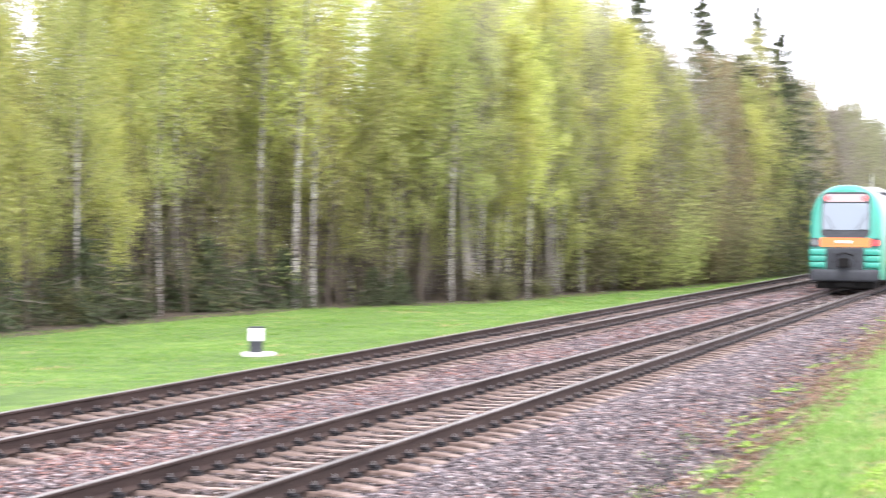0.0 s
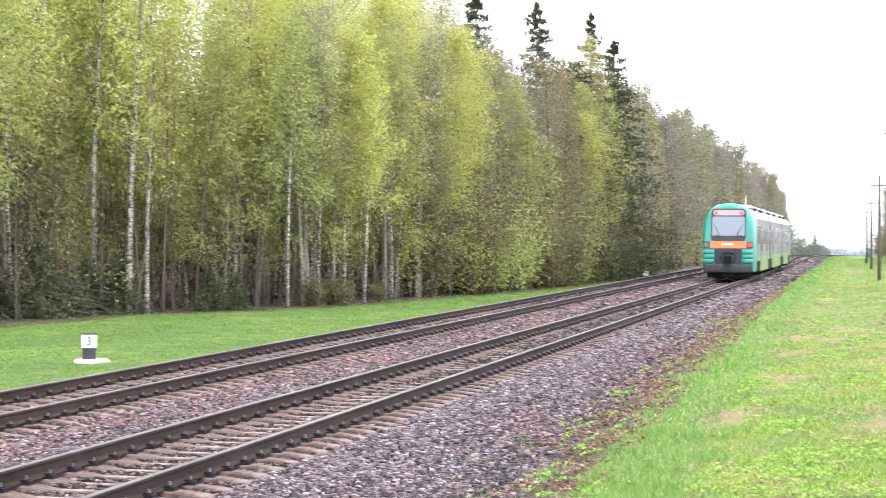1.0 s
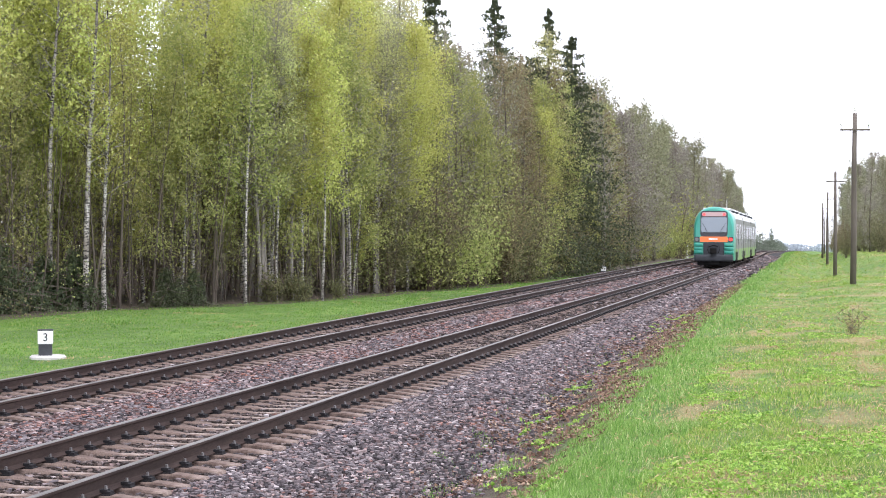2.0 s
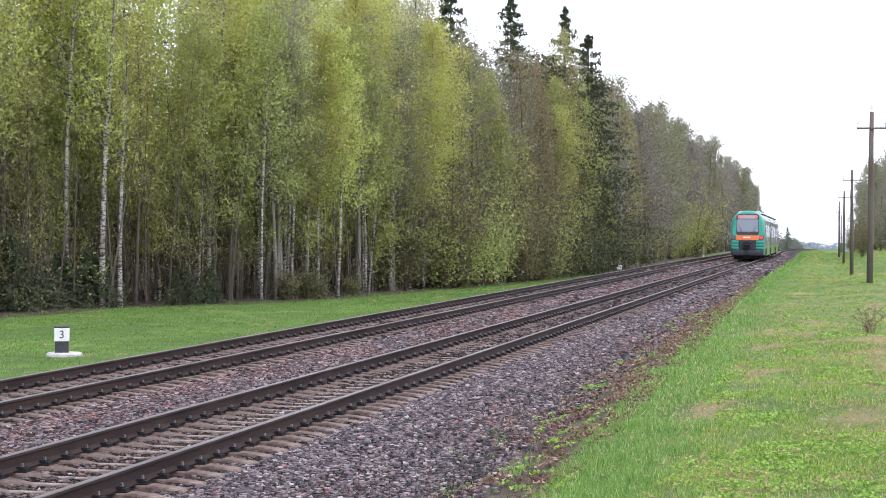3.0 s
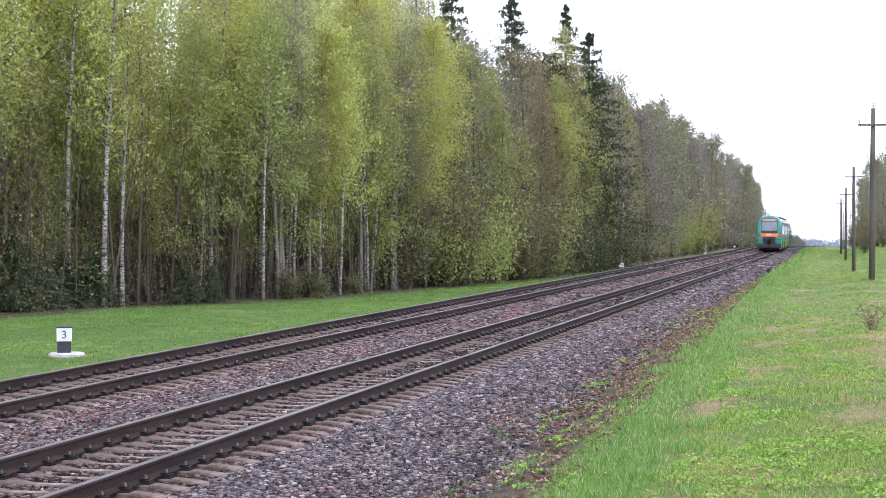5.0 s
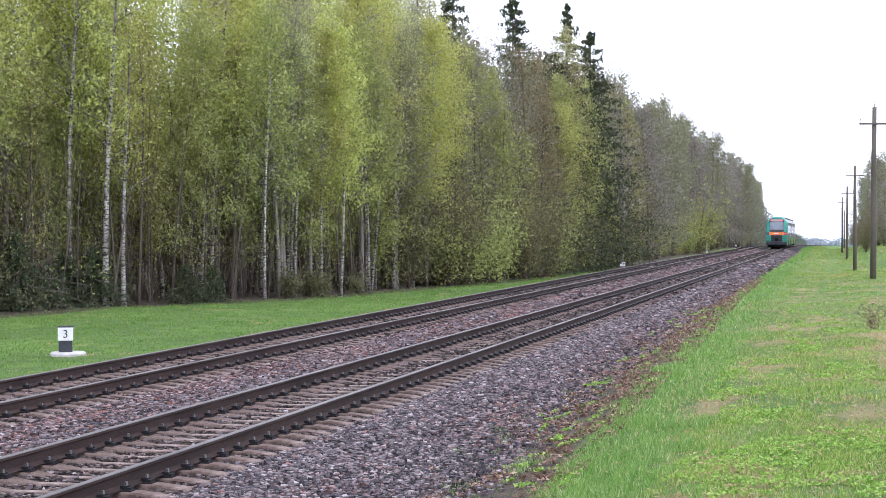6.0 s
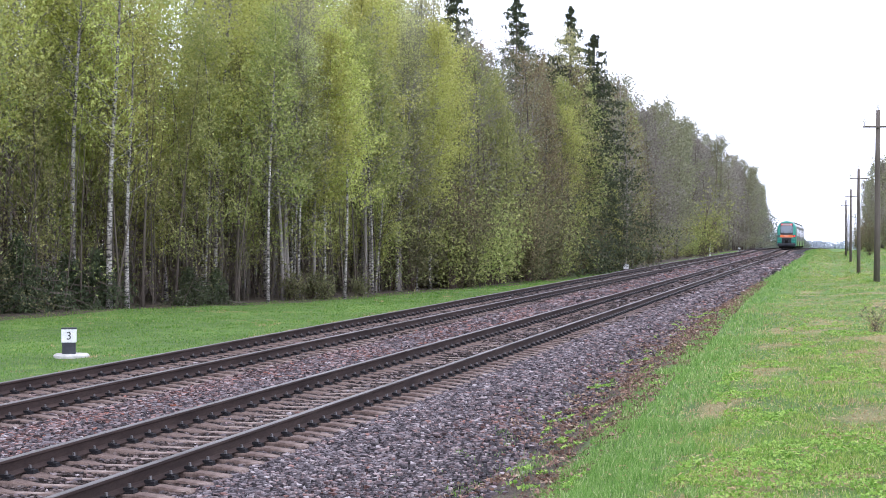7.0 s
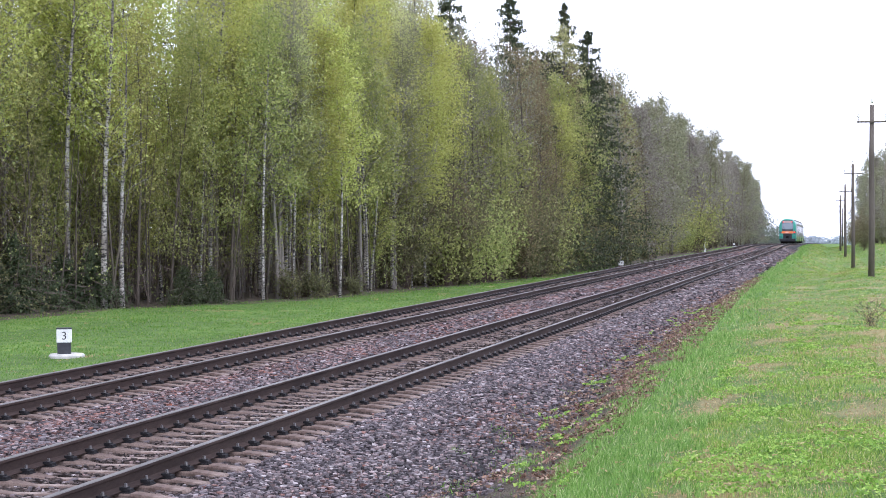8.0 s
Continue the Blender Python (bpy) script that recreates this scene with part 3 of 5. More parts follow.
def rounded(x0, x1, z0, z1, r, k=4):
    out = []
    for cx, cz, a0 in ((x1 - r, z1 - r, 0), (x0 + r, z1 - r, 90), (x0 + r, z0 + r, 180), (x1 - r, z0 + r, 270)):
        out += [(cx + r * math.cos(radians(a0 + 90 * i / k)), cz + r * math.sin(radians(a0 + 90 * i / k))) for i in range(k + 1)]
    return out


def lean_of(z):
    return 0.0 if z < 1.7 else (z - 1.7) ** 1.3 * 0.13


def nose(parent, flip):
    """The rounded driver's end with its panels, lamps and coupler. It looks along -y."""
    nose_end = thing("cab", pose(0, 0, 0) if not flip else pose(0, 51.0, 0, 0, 0, 180), "", "")
    nose_end.parent = parent
    rings = []
    for y, half, low, top in ((0.0, 1.27, 0.62, 4.04), (0.05, 1.34, 0.55, 4.13), (0.18, 1.39, 0.5, 4.20), (0.45, 1.41, 0.45, 4.22), (1.0, 1.42, 0.42, 4.18), (1.6, 1.42, 0.42, 4.11), (2.1, 1.44, 0.42, 4.06)):
        f = max(0.0, 1 - y / 2.1)
        rings.append([(x, y + lean_of(z) * f, z) for x, z in section(half, low, top, 1.60 - 0.50 * (1 - f), 23, 0.62 + 0.26 * f, 0.72 + 0.22 * f)])
    part("cab_shell", loft(rings), M_TEAL, nose_end, "turquoise lacquered rounded cab shell", True)
    part("mask", plate(rounded(-0.95, 0.95, 2.12, 3.92, 0.22), 0.012, lean_of), M_BLACK, nose_end, "black surround of the windscreen")
    part("windscreen", plate(rounded(-0.89, 0.89, 2.42, 3.48, 0.10), 0.022, lean_of), M_SCREEN, nose_end, "windscreen that mirrors the sky, part of that paleness in its colour")
    part("destination_display", plate(rounded(-0.84, 0.84, 3.54, 3.84, 0.12), 0.022, lean_of), M_SIGN, nose_end, "pale red destination display")
    for s in (-1, 1):
        part("marker_lamp", plate(rounded(s * 0.70 - 0.10, s * 0.70 + 0.10, 3.58, 3.78, 0.09), 0.034, lean_of), M_TAIL_SOFT, nose_end)
        wiper = Shape()
        wiper.tube([(s * 0.72, lean_of(2.42) - 0.05, 2.42), (s * 0.45, lean_of(2.46) - 0.06, 2.47), (s * 0.80, lean_of(3.0) - 0.05, 3.05)], [0.018, 0.016, 0.010], 5)
        part("wiper", wiper, M_UNDER, nose_end)
    part("orange_band", plate(rounded(-0.97, 0.97, 1.74, 2.12, 0.07), 0.03, lean_of), M_ORANGE, nose_end, "orange band below the windscreen")
    part("lettering", plate(rounded(-0.36, 0.26, 1.90, 2.0, 0.02), 0.036, lean_of), M_WHITE, nose_end, "unreadable white lettering as a bar")
    for s in (-1, 1):
        part("lamp_housing", plate(rounded(s * 1.17 - 0.17, s * 1.17 + 0.17, 1.74, 2.10, 0.09), 0.02, lean_of), M_BLACK, nose_end)
        part("tail_lamp", plate(rounded(s * 1.17 - 0.12, s * 1.17 + 0.12, 1.81, 2.04, 0.08), 0.035, lean_of), M_TAIL if s > 0 else M_LENS, nose_end,
             "lit red tail lamp" if s > 0 else "unlit grey lamp lens")
        bumper = Shape()
        for i in range(3):
            bumper.block(min(s * 0.76, s * 1.37), max(s * 0.76, s * 1.37), -0.16, 0.25, 0.92 + 0.25 * i, 1.15 + 0.25 * i, 0.045)
        part("bumper", bumper, M_TEAL, nose_end, "turquoise ribbed bumper block", True)
    bay = Shape()
    bay.block(-0.72, 0.72, -0.06, 0.3, 0.80, 1.72, 0.04)
    part("coupler_bay", bay, M_SKIRT, nose_end)
    cp = Shape()
    cp.tube([(0, 0.0, 1.12), (0, -0.32, 1.12)], [0.13, 0.13], 10)
    cp.block(-0.22, 0.22, -0.5, -0.28, 0.94, 1.32, 0.05)
    cp.tube([(-0.30, -0.08, 1.42), (0.0, -0.22, 1.52), (0.30, -0.08, 1.42)], [0.03, 0.035, 0.03], 6)
    for s in (-1, 1):
        cp.tube([(s * 0.36, -0.1, 1.5), (s * 0.42, -0.2, 1.2), (s * 0.3, -0.1, 0.95)], [0.025, 0.025, 0.025], 6)
    part("coupler", cp, M_UNDER, nose_end, "dark automatic coupler with hoses")
    guard = Shape()
    guard.block(-1.15, 1.15, 0.15, 0.6, 0.10, 0.45, 0.05)
    guard.block(-0.35, 0.35, -0.05, 0.2, 0.14, 0.45, 0.05)
    part("rail_guard", guard, M_UNDER, nose_end, "black rail guard below the skirt")
    sk = Shape()
    sk.block(-1.34, 1.34, -0.20, 0.5, 0.38, 0.86, 0.09)
    part("skirt", sk, M_SKIRT, nose_end, "grey snow-plough skirt", True)
    return nose_end


def train():
    tr = thing("railcar_train", pose(0, 0, 0), "turquoise and lime green three-section diesel railcar train on the nearer track", "train")
    for flip in (False, True):
        nose(tr, flip)
    sec = section(1.44, 0.42, 4.06, 1.10)
    for n, (y0, y1) in enumerate(((2.1, 16.4), (17.6, 33.4), (34.6, 48.9))):
        body = part("car_body", loft([[(x, y, z) for x, z in sec] for y in (y0, y1)], lambda i: 1 if 4 <= i <= 12 else 0), [M_SHELL, M_ROOF], tr, "pale grey car body with a white roof")
        for s in (-1, 1):
            band = Shape()
            cuts = {0: (y0 + 3.4, y1 - 2.1), 1: (y0 + 1.9, y1 - 1.9), 2: (y0 + 2.1, y1 - 3.4)}[n]
            band.block(min(s * 1.40, s * 1.456), max(s * 1.40, s * 1.456), cuts[0], cuts[1], 0.40, 1.24, 0.012)
            band.block(min(s * 1.40, s * 1.450), max(s * 1.40, s * 1.450), y0 + 0.05, y1 - 0.05, 1.02, 1.23, 0.012)
            part("lower_band", band, M_LIMEPAINT, body, "lime green lower side band")
            for c0, c1 in ((y0 + 0.05, cuts[0] - 0.02), (cuts[1] + 0.02, y1 - 0.05)):
                # solid black panel in place of the shaded hollow above the bogie
                arch = Shape()
                arch.block(min(s * 1.40, s * 1.446), max(s * 1.40, s * 1.446), c0, c1, 0.40, 1.01, 0.012)
                part("wheel_opening", arch, M_UNDER, body, "black panel painted as the shade of an opening over a bogie")
            doors = {0: (y0 + 4.6, y1 - 3.4), 1: (y0 + 3.6, y1 - 4.9), 2: (y0 + 3.4, y1 - 4.6)}[n]
            y = y0 + 0.5
            while y + 1.5 < y1:
                if all(abs(y + 0.75 - d) > 1.5 for d in doors):
                    win = Shape()
                    win.block(min(s * 1.42, s * 1.452), max(s * 1.42, s * 1.452), y, y + 1.5, 1.95, 3.02, 0.012)
                    part("side_window", win, M_PANE, body)
                y += 1.62
            for d in doors:
                dr = Shape()
                dr.block(min(s * 1.42, s * 1.462), max(s * 1.42, s * 1.462), d - 0.66, d + 0.66, 0.62, 2.98, 0.02)
                leafdoor = part("side_door", dr, M_SHELL, body, "pale grey double passenger door")
                for q in (-0.33, 0.33):
                    pn = Shape()
                    pn.block(min(s * 1.44, s * 1.470), max(s * 1.44, s * 1.470), d + q - 0.22, d + q + 0.22, 1.55, 2.75, 0.012)
                    part("door_pane", pn, M_PANE, leafdoor)
        for yy, ln in ((y0 + 2.5, 3.2), (y0 + 8.0, 2.6), (y1 - 2.8, 2.4)):
            unit = Shape()
            unit.block(-0.95, 0.95, yy - ln / 2, yy + ln / 2, 3.98, 4.19, 0.08)
            part("roof_unit", unit, M_ROOF, body, "white rooftop cooling unit")
        und = Shape()
        und.block(-1.15, 1.15, y0 + 2.8, y1 - 2.8, 0.35, 0.62, 0.05)
        part("underframe", und, M_UNDER, body)
    for y in (17.0, 34.0):
        g = loft([[(x * 0.975, yy, z - 0.1 if z > 2 else z + 0.1) for x, z in sec] for yy in (y - 0.62, y + 0.62)])
        part("gangway", g, M_UNDER, tr, "black bellows between two sections")
    for y in (5.5, 11.5, 21.0, 29.0, 38.5, 45.0):
        for x0, x1 in ((-1.22, -0.98), (0.98, 1.22)):
            vent = Shape()
            vent.block(x0, x1, y - 0.8, y + 0.8, 3.86, 4.02, 0.05)
            part("roof_vent", vent, M_SKIRT, tr, "dark grey vent along the roof edge")
    ant = Shape()
    ant.tube([(0.75, 3.0, 4.0), (0.75, 3.0, 4.75)], [0.03, 0.012], 6)
    part("antenna", ant, M_WHITE, tr)
    for y in (3.7, 17.0, 34.0, 47.3):
        bg = Shape()
        bg.block(-1.05, 1.05, y - 1.7, y + 1.7, 0.42, 0.68, 0.05)
        for s in (-1, 1):
            bg.block(min(s * 0.98, s * 1.2), max(s * 0.98, s * 1.2), y - 1.6, y + 1.6, 0.45, 0.72, 0.05)
        bogie = part("bogie", bg, M_UNDER, tr)
        for dy in (-1.1, 1.1):
            for s in (-1, 1):
                w = Shape()
                w.tube([(s * 0.70, y + dy, 0.43), (s * 0.735, y + dy, 0.43), (s * 0.74, y + dy, 0.43), (s * 0.84, y + dy, 0.43)], [0.46, 0.46, 0.43, 0.425], 24)
                part("wheel", w, M_IRON, bogie)
    return tr


# ---------------------------------------------------------------- lineside things
def text_mesh(body, size):
    cu = bpy.data.curves.new("digit", "FONT")
    cu.body, cu.size, cu.extrude, cu.align_x, cu.align_y = body, size, 0.004, "CENTER", "CENTER"
    ob = new("digit", cu)
    me = bpy.data.meshes.new_from_object(ob.evaluated_get(bpy.context.evaluated_depsgraph_get()))
    bpy.data.objects.remove(ob)
    me.materials.clear()
    me.materials.append(M_BLACK)
    return me


def picket_post(u, y, turn, digit, scale, label):
    p = at(u, y, land(u, y))
    post = thing("marker_post", pose(p.x, p.y, p.z + 0.03, 0, 0, turn) @ Matrix.Scale(scale, 4), label, "marker post", "lineside markers")
    base = Shape()
    n = 20
    ring = [(math.cos(2 * math.pi * i / n), math.sin(2 * math.pi * i / n)) for i in range(n)]
    for r, z in ((0.36, -0.25), (0.36, 0.02), (0.33, 0.05)):
        base.v.extend([(0.05 + r * a, r * b, z) for a, b in ring])
    base.f = [(j * n + i, j * n + (i + 1) % n, (j + 1) * n + (i + 1) % n, (j + 1) * n + i) for j in range(2) for i in range(n)] + [tuple(range(2 * n, 3 * n))]
    base.m = [0] * len(base.f)
    part("base_slab", base, M_CONCRETE, post, "pale round concrete base")
    low = Shape()
    low.block(-0.135, 0.135, -0.10, 0.10, 0.03, 0.29, 0.012)
    part("lower_post", low, M_BLACK, post, "black painted lower part")
    up = Shape()
    up.block(-0.15, 0.15, -0.11, 0.11, 0.28, 0.55, 0.012)
    head = part("upper_post", up, M_WHITE, post, "white painted head")
    cap = Shape()
    cap.block(-0.155, 0.155, -0.115, 0.115, 0.545, 0.575, 0.012)
    part("cap", cap, M_SKIRT, post, "dark grey weathered cap")
    if digit:
        part("digit", text_mesh(digit, 0.225), None, head, "black number 3", m=pose(0.0, -0.113, 0.41, 90, 0, 0))


def white_post(u, y):
    p = at(u, y, land(u, y))
    post = thing("signal_post", pose(p.x, p.y, p.z), "tall slim white post with a dark head beside the track", "marker post", "lineside markers")
    sh = Shape()
    sh.block(-0.09, 0.09, -0.09, 0.09, -0.1, 1.4, 0.02)
    part("shaft", sh, M_WHITE, post)
    hd = Shape()
    hd.block(-0.16, 0.16, -0.13, 0.13, 1.38, 1.68, 0.03)
    part("head", hd, M_WHITE, post)
    bd = Shape()
    bd.block(-0.165, 0.165, -0.135, 0.135, 1.34, 1.42, 0.02)
    part("band", bd, M_BLACK, post)


def telegraph_pole(u, y, height, first=None):
    z = land(u, y)
    p = at(u, y, z - 0.15)
    m = pose(p.x, p.y, p.z, random.uniform(-0.4, 0.4), random.uniform(-0.4, 0.4), 2)
    if first:
        return copy_thing(first, m)
    pole = thing("telegraph_pole", m, "weathered grey-brown wooden telegraph pole with one crossarm", "pole", "line of telegraph poles")
    sh = Shape()
    sh.tube([(0, 0, 0), (0.01, 0, height * 0.35), (-0.01, 0.01, height * 0.7), (0, 0, height)], [0.135, 0.12, 0.105, 0.09], 12)
    part("shaft", sh, M_POLE, pole, smooth=True)
    arm = Shape()
    arm.block(-0.62, 0.62, -0.155, -0.085, height - 0.74, height - 0.66, 0.012)
    arm_ob = part("crossarm", arm, M_POLE, pole, "thin dark crossarm")
    for x in (-0.56, 0.56):
        pin = Shape()
        pin.tube([(x, -0.12, height - 0.68), (x, -0.12, height - 0.48)], [0.012, 0.012], 6)
        part("pin", pin, M_IRON, arm_ob)
        ins = Shape()
        ins.tube([(x, -0.12, height - 0.52), (x, -0.12, height - 0.47), (x, -0.12, height - 0.43), (x, -0.12, height - 0.40), (x, -0.12, height - 0.36)], [0.055, 0.06, 0.035, 0.045, 0.02], 10)
        part("insulator", ins, M_PORCELAIN, arm_ob, "white porcelain insulator")
    top = Shape()
    top.tube([(0, 0, height - 0.02), (0, 0, height + 0.16)], [0.012, 0.012], 6)
    part("pin", top, M_IRON, pole)
    ins = Shape()
    ins.tube([(0, 0, height + 0.10), (0, 0, height + 0.15), (0, 0, height + 0.19), (0, 0, height + 0.22), (0, 0, height + 0.26)], [0.055, 0.06, 0.035, 0.045, 0.02], 10)
    part("insulator", ins, M_PORCELAIN, pole, "white porcelain insulator")
    return pole


# ---------------------------------------------------------------- trees
def sprays(rng, branch_pts, per, spread, drop):
    """Leaf places strewn about the outer parts of branches."""
    b = np.array(branch_pts)
    i = rng.integers(0, len(b), per)
    c = b[i] + rng.normal(size=(per, 3)) * spread
    c[:, 2] -= rng.exponential(drop, per)
    return c


def broadleaf(seed, height, radius, crown_from, reach, leaves, leaf, lean=0.0, limbs=34, bend_amount=0.25, twigs=3, drop=0.25, sides=7, thick=1.0):
    """Trunk with limbs as one mesh's shape, and the leaf places of the crown."""
    rng = np.random.default_rng(seed)
    rd = random.Random(seed)
    sh = Shape()
    n = 12
    ph, ph2 = rd.uniform(0, 6), rd.uniform(0, 6)
    path = []
    for i in range(n + 1):
        f = i / n
        w = bend_amount * f
        path.append(Vector((math.sin(f * 4 + ph) * w + lean * height * f, math.cos(f * 3.3 + ph2) * w, -0.25 + f * (height + 0.25))))
    sh.tube(path, [radius * (1.25 if i == 0 else 1.0) * (1 - i / n) ** 0.8 + 0.008 for i in range(n + 1)], sides)

    def on_trunk(f):
        x = f * n
        i = min(n - 1, int(x))
        return path[i].lerp(path[i + 1], x - i)

    places = []
    for k in range(limbs):
        f = crown_from + (0.985 - crown_from) * ((k + rd.random()) / limbs)
        start = on_trunk(f)
        az = k * 2.4 + rd.uniform(-0.6, 0.6)
        taper = ((1 - f) / (1 - crown_from)) ** 0.8
        ln = reach * (0.14 + 1.0 * taper) * rd.uniform(0.65, 1.2) * (0.7 if f < crown_from + 0.12 else 1)
        up = rd.uniform(0.5, 1.0)
        d = Vector((math.cos(az), math.sin(az), up))
        d.normalize()
        pts = [start]
        for j in range(3):
            d = (d + Vector((rd.uniform(-0.25, 0.25), rd.uniform(-0.25, 0.25), rd.uniform(-0.18, 0.2)))).normalized()
            pts.append(pts[-1] + d * ln / 3)
        r0 = thick * max(0.010, radius * 0.30 * (1 - f) + 0.008)
        sh.tube(pts, [r0, r0 * 0.7, r0 * 0.45, r0 * 0.2], 3, 0, False)
        places += [pts[1], pts[1].lerp(pts[2], rd.random()), pts[2], pts[2].lerp(pts[3], 0.5), pts[3]]
        for j in range(twigs):
            a = pts[rd.choice((1, 2, 3))]
            td = (d + Vector((rd.uniform(-1, 1), rd.uniform(-1, 1), rd.uniform(-0.5, 0.6)))).normalized()
            tl = ln * rd.uniform(0.22, 0.45)
            mid = a + td * tl * 0.55
            end = a + td * tl + Vector((0, 0, -0.12 * tl))
            sh.tube([a, end], [r0 * 0.4, r0 * 0.14], 3, 0, False)
            places += [mid, end, mid.lerp(end, 0.5)]
    places += [path[-1], path[-1].lerp(path[-2], 0.5), path[-2]]
    c = sprays(rng, places, leaves, 0.21, drop) if leaves else np.zeros((0, 3))
    v, q = leaf_bits(rng, c, leaf * 1.22, 0.0, 0.4, 0.8)
    return sh, v, q


def make_tree(name, label, bark, leafmat, kw, group):
    sh, v, q = broadleaf(**kw)
    ob = thing(name, pose(0, 0, -50), label, "tree", group)
    part("trunk", sh, bark, ob, smooth=True)
    if len(q):
        part("crown", raw_mesh("crown", v, q, leafmat), None, ob)
    return ob


def spruce(name, seed, height, reach, label, group, needles=5200, low=0.06, size=0.16):
    rng = np.random.default_rng(seed)
    rd = random.Random(seed)
    ob = thing(name, pose(0, 0, -50), label, "tree", group)
    sh = Shape()
    r = 0.012 * height + 0.02
    sh.tube([(0, 0, -0.2), (0.02, 0, height * 0.5), (0, 0.02, height)], [r, r * 0.6, 0.012], 8)
    centres = []
    whorls = max(9, int(height * 1.9))
    for w in range(whorls):
        f = low + (0.98 - low) * w / (whorls - 1)
        z = f * height
        ln0 = reach * (1 - f) ** 0.95 + 0.10
        for k in range(9):
            az = rd.uniform(0, 6.283)
            ln = ln0 * rd.uniform(0.3, 1.4)
            z = min(height * 0.985, f * height + rd.uniform(-0.16, 0.16) * min(1.0, height / 8))
            sag = 0.12 - 0.62 * (1 - f)
            pts = [Vector((0, 0, z)), Vector((math.cos(az) * ln * 0.55, math.sin(az) * ln * 0.55, z + sag * ln * 0.55)), Vector((math.cos(az) * ln, math.sin(az) * ln, z + sag * ln * 0.75))]
            sh.tube(pts, [0.02, 0.014, 0.005], 3, 0, False)
            m = max(5, int(needles / (whorls * 9) * (0.35 + 1.3 * ln / (reach + 0.1))))
            t = rng.uniform(0.12, 1.03, m) ** 0.75
            side = rng.normal(size=m) * 0.11 * ln * (1.1 - 0.6 * t)
            p = np.array([pts[0].lerp(pts[2], float(a)) for a in t])
            p[:, 0] += -math.sin(az) * side
            p[:, 1] += math.cos(az) * side
            p[:, 2] += rng.normal(size=m) * 0.05 - rng.exponential(0.06 + 0.07 * ln, m)
            centres.append(p)
    part("trunk", sh, M_BARK, ob)
    v, q = leaf_bits(rng, np.concatenate(centres), size, 0.0, 0.5, 0.85)
    part("crown", raw_mesh("crown", v, q, M_NEEDLE), None, ob)
    return ob


def shrub(name, seed, height, spread, leaves, leaf, leafmat, label, group, stems=9, stout=1.0):
    rng = np.random.default_rng(seed)
    rd = random.Random(seed)
    ob = thing(name, pose(0, 0, -50), label, "bush", group)
    sh = Shape()
    places = []
    for k in range(stems):
        az, out = rd.uniform(0, 6.283), rd.uniform(0.2, 1.0) * spread
        h = height * rd.uniform(0.6, 1.1)
        p0 = Vector((rd.uniform(-0.15, 0.15), rd.uniform(-0.15, 0.15), -0.1))
        p2 = Vector((math.cos(az) * out, math.sin(az) * out, h))
        p1 = p0.lerp(p2, 0.5) + Vector((-math.cos(az) * out * 0.15, -math.sin(az) * out * 0.15, 0.1))
        sh.tube([p0, p1, p2], [0.022 * stout, 0.015 * stout, 0.005], 4, 0, False)
        for j in range(7):
            a = p1.lerp(p2, rd.random()) if j % 2 else p0.lerp(p1, 0.3 + 0.7 * rd.random())
            e = a + Vector((rd.uniform(-1, 1), rd.uniform(-1, 1), rd.uniform(0, 1))) * 0.33 * spread
            sh.tube([a, e], [0.008, 0.003], 3, 0, False)
            places += [a.lerp(e, 0.5), e]
        places += [p1, p2]
    part("trunk", sh, M_TWIG, ob)
    if leaves:
        v, q = leaf_bits(rng, sprays(rng, places, leaves, 0.16 * spread + 0.05, 0.05), leaf)
        part("crown", raw_mesh("crown", v, q, leafmat), None, ob)
    return ob


def stand(ob, used, u, y, scale=1.0, turn=None, tilt=0.0, tilt_to=0.0):
    """Plant the pattern at a place: the pattern itself first, then copies of it."""
    p = at(u, y, land(u, y))
    m = pose(p.x, p.y, p.z, tilt_to, tilt, random.uniform(0, 360) if turn is None else turn) @ Matrix.Scale(scale, 4)
    if ob.name in used:
        return copy_thing(ob, m)
    used.add(ob.name)
    ob.matrix_basis = m
    return ob


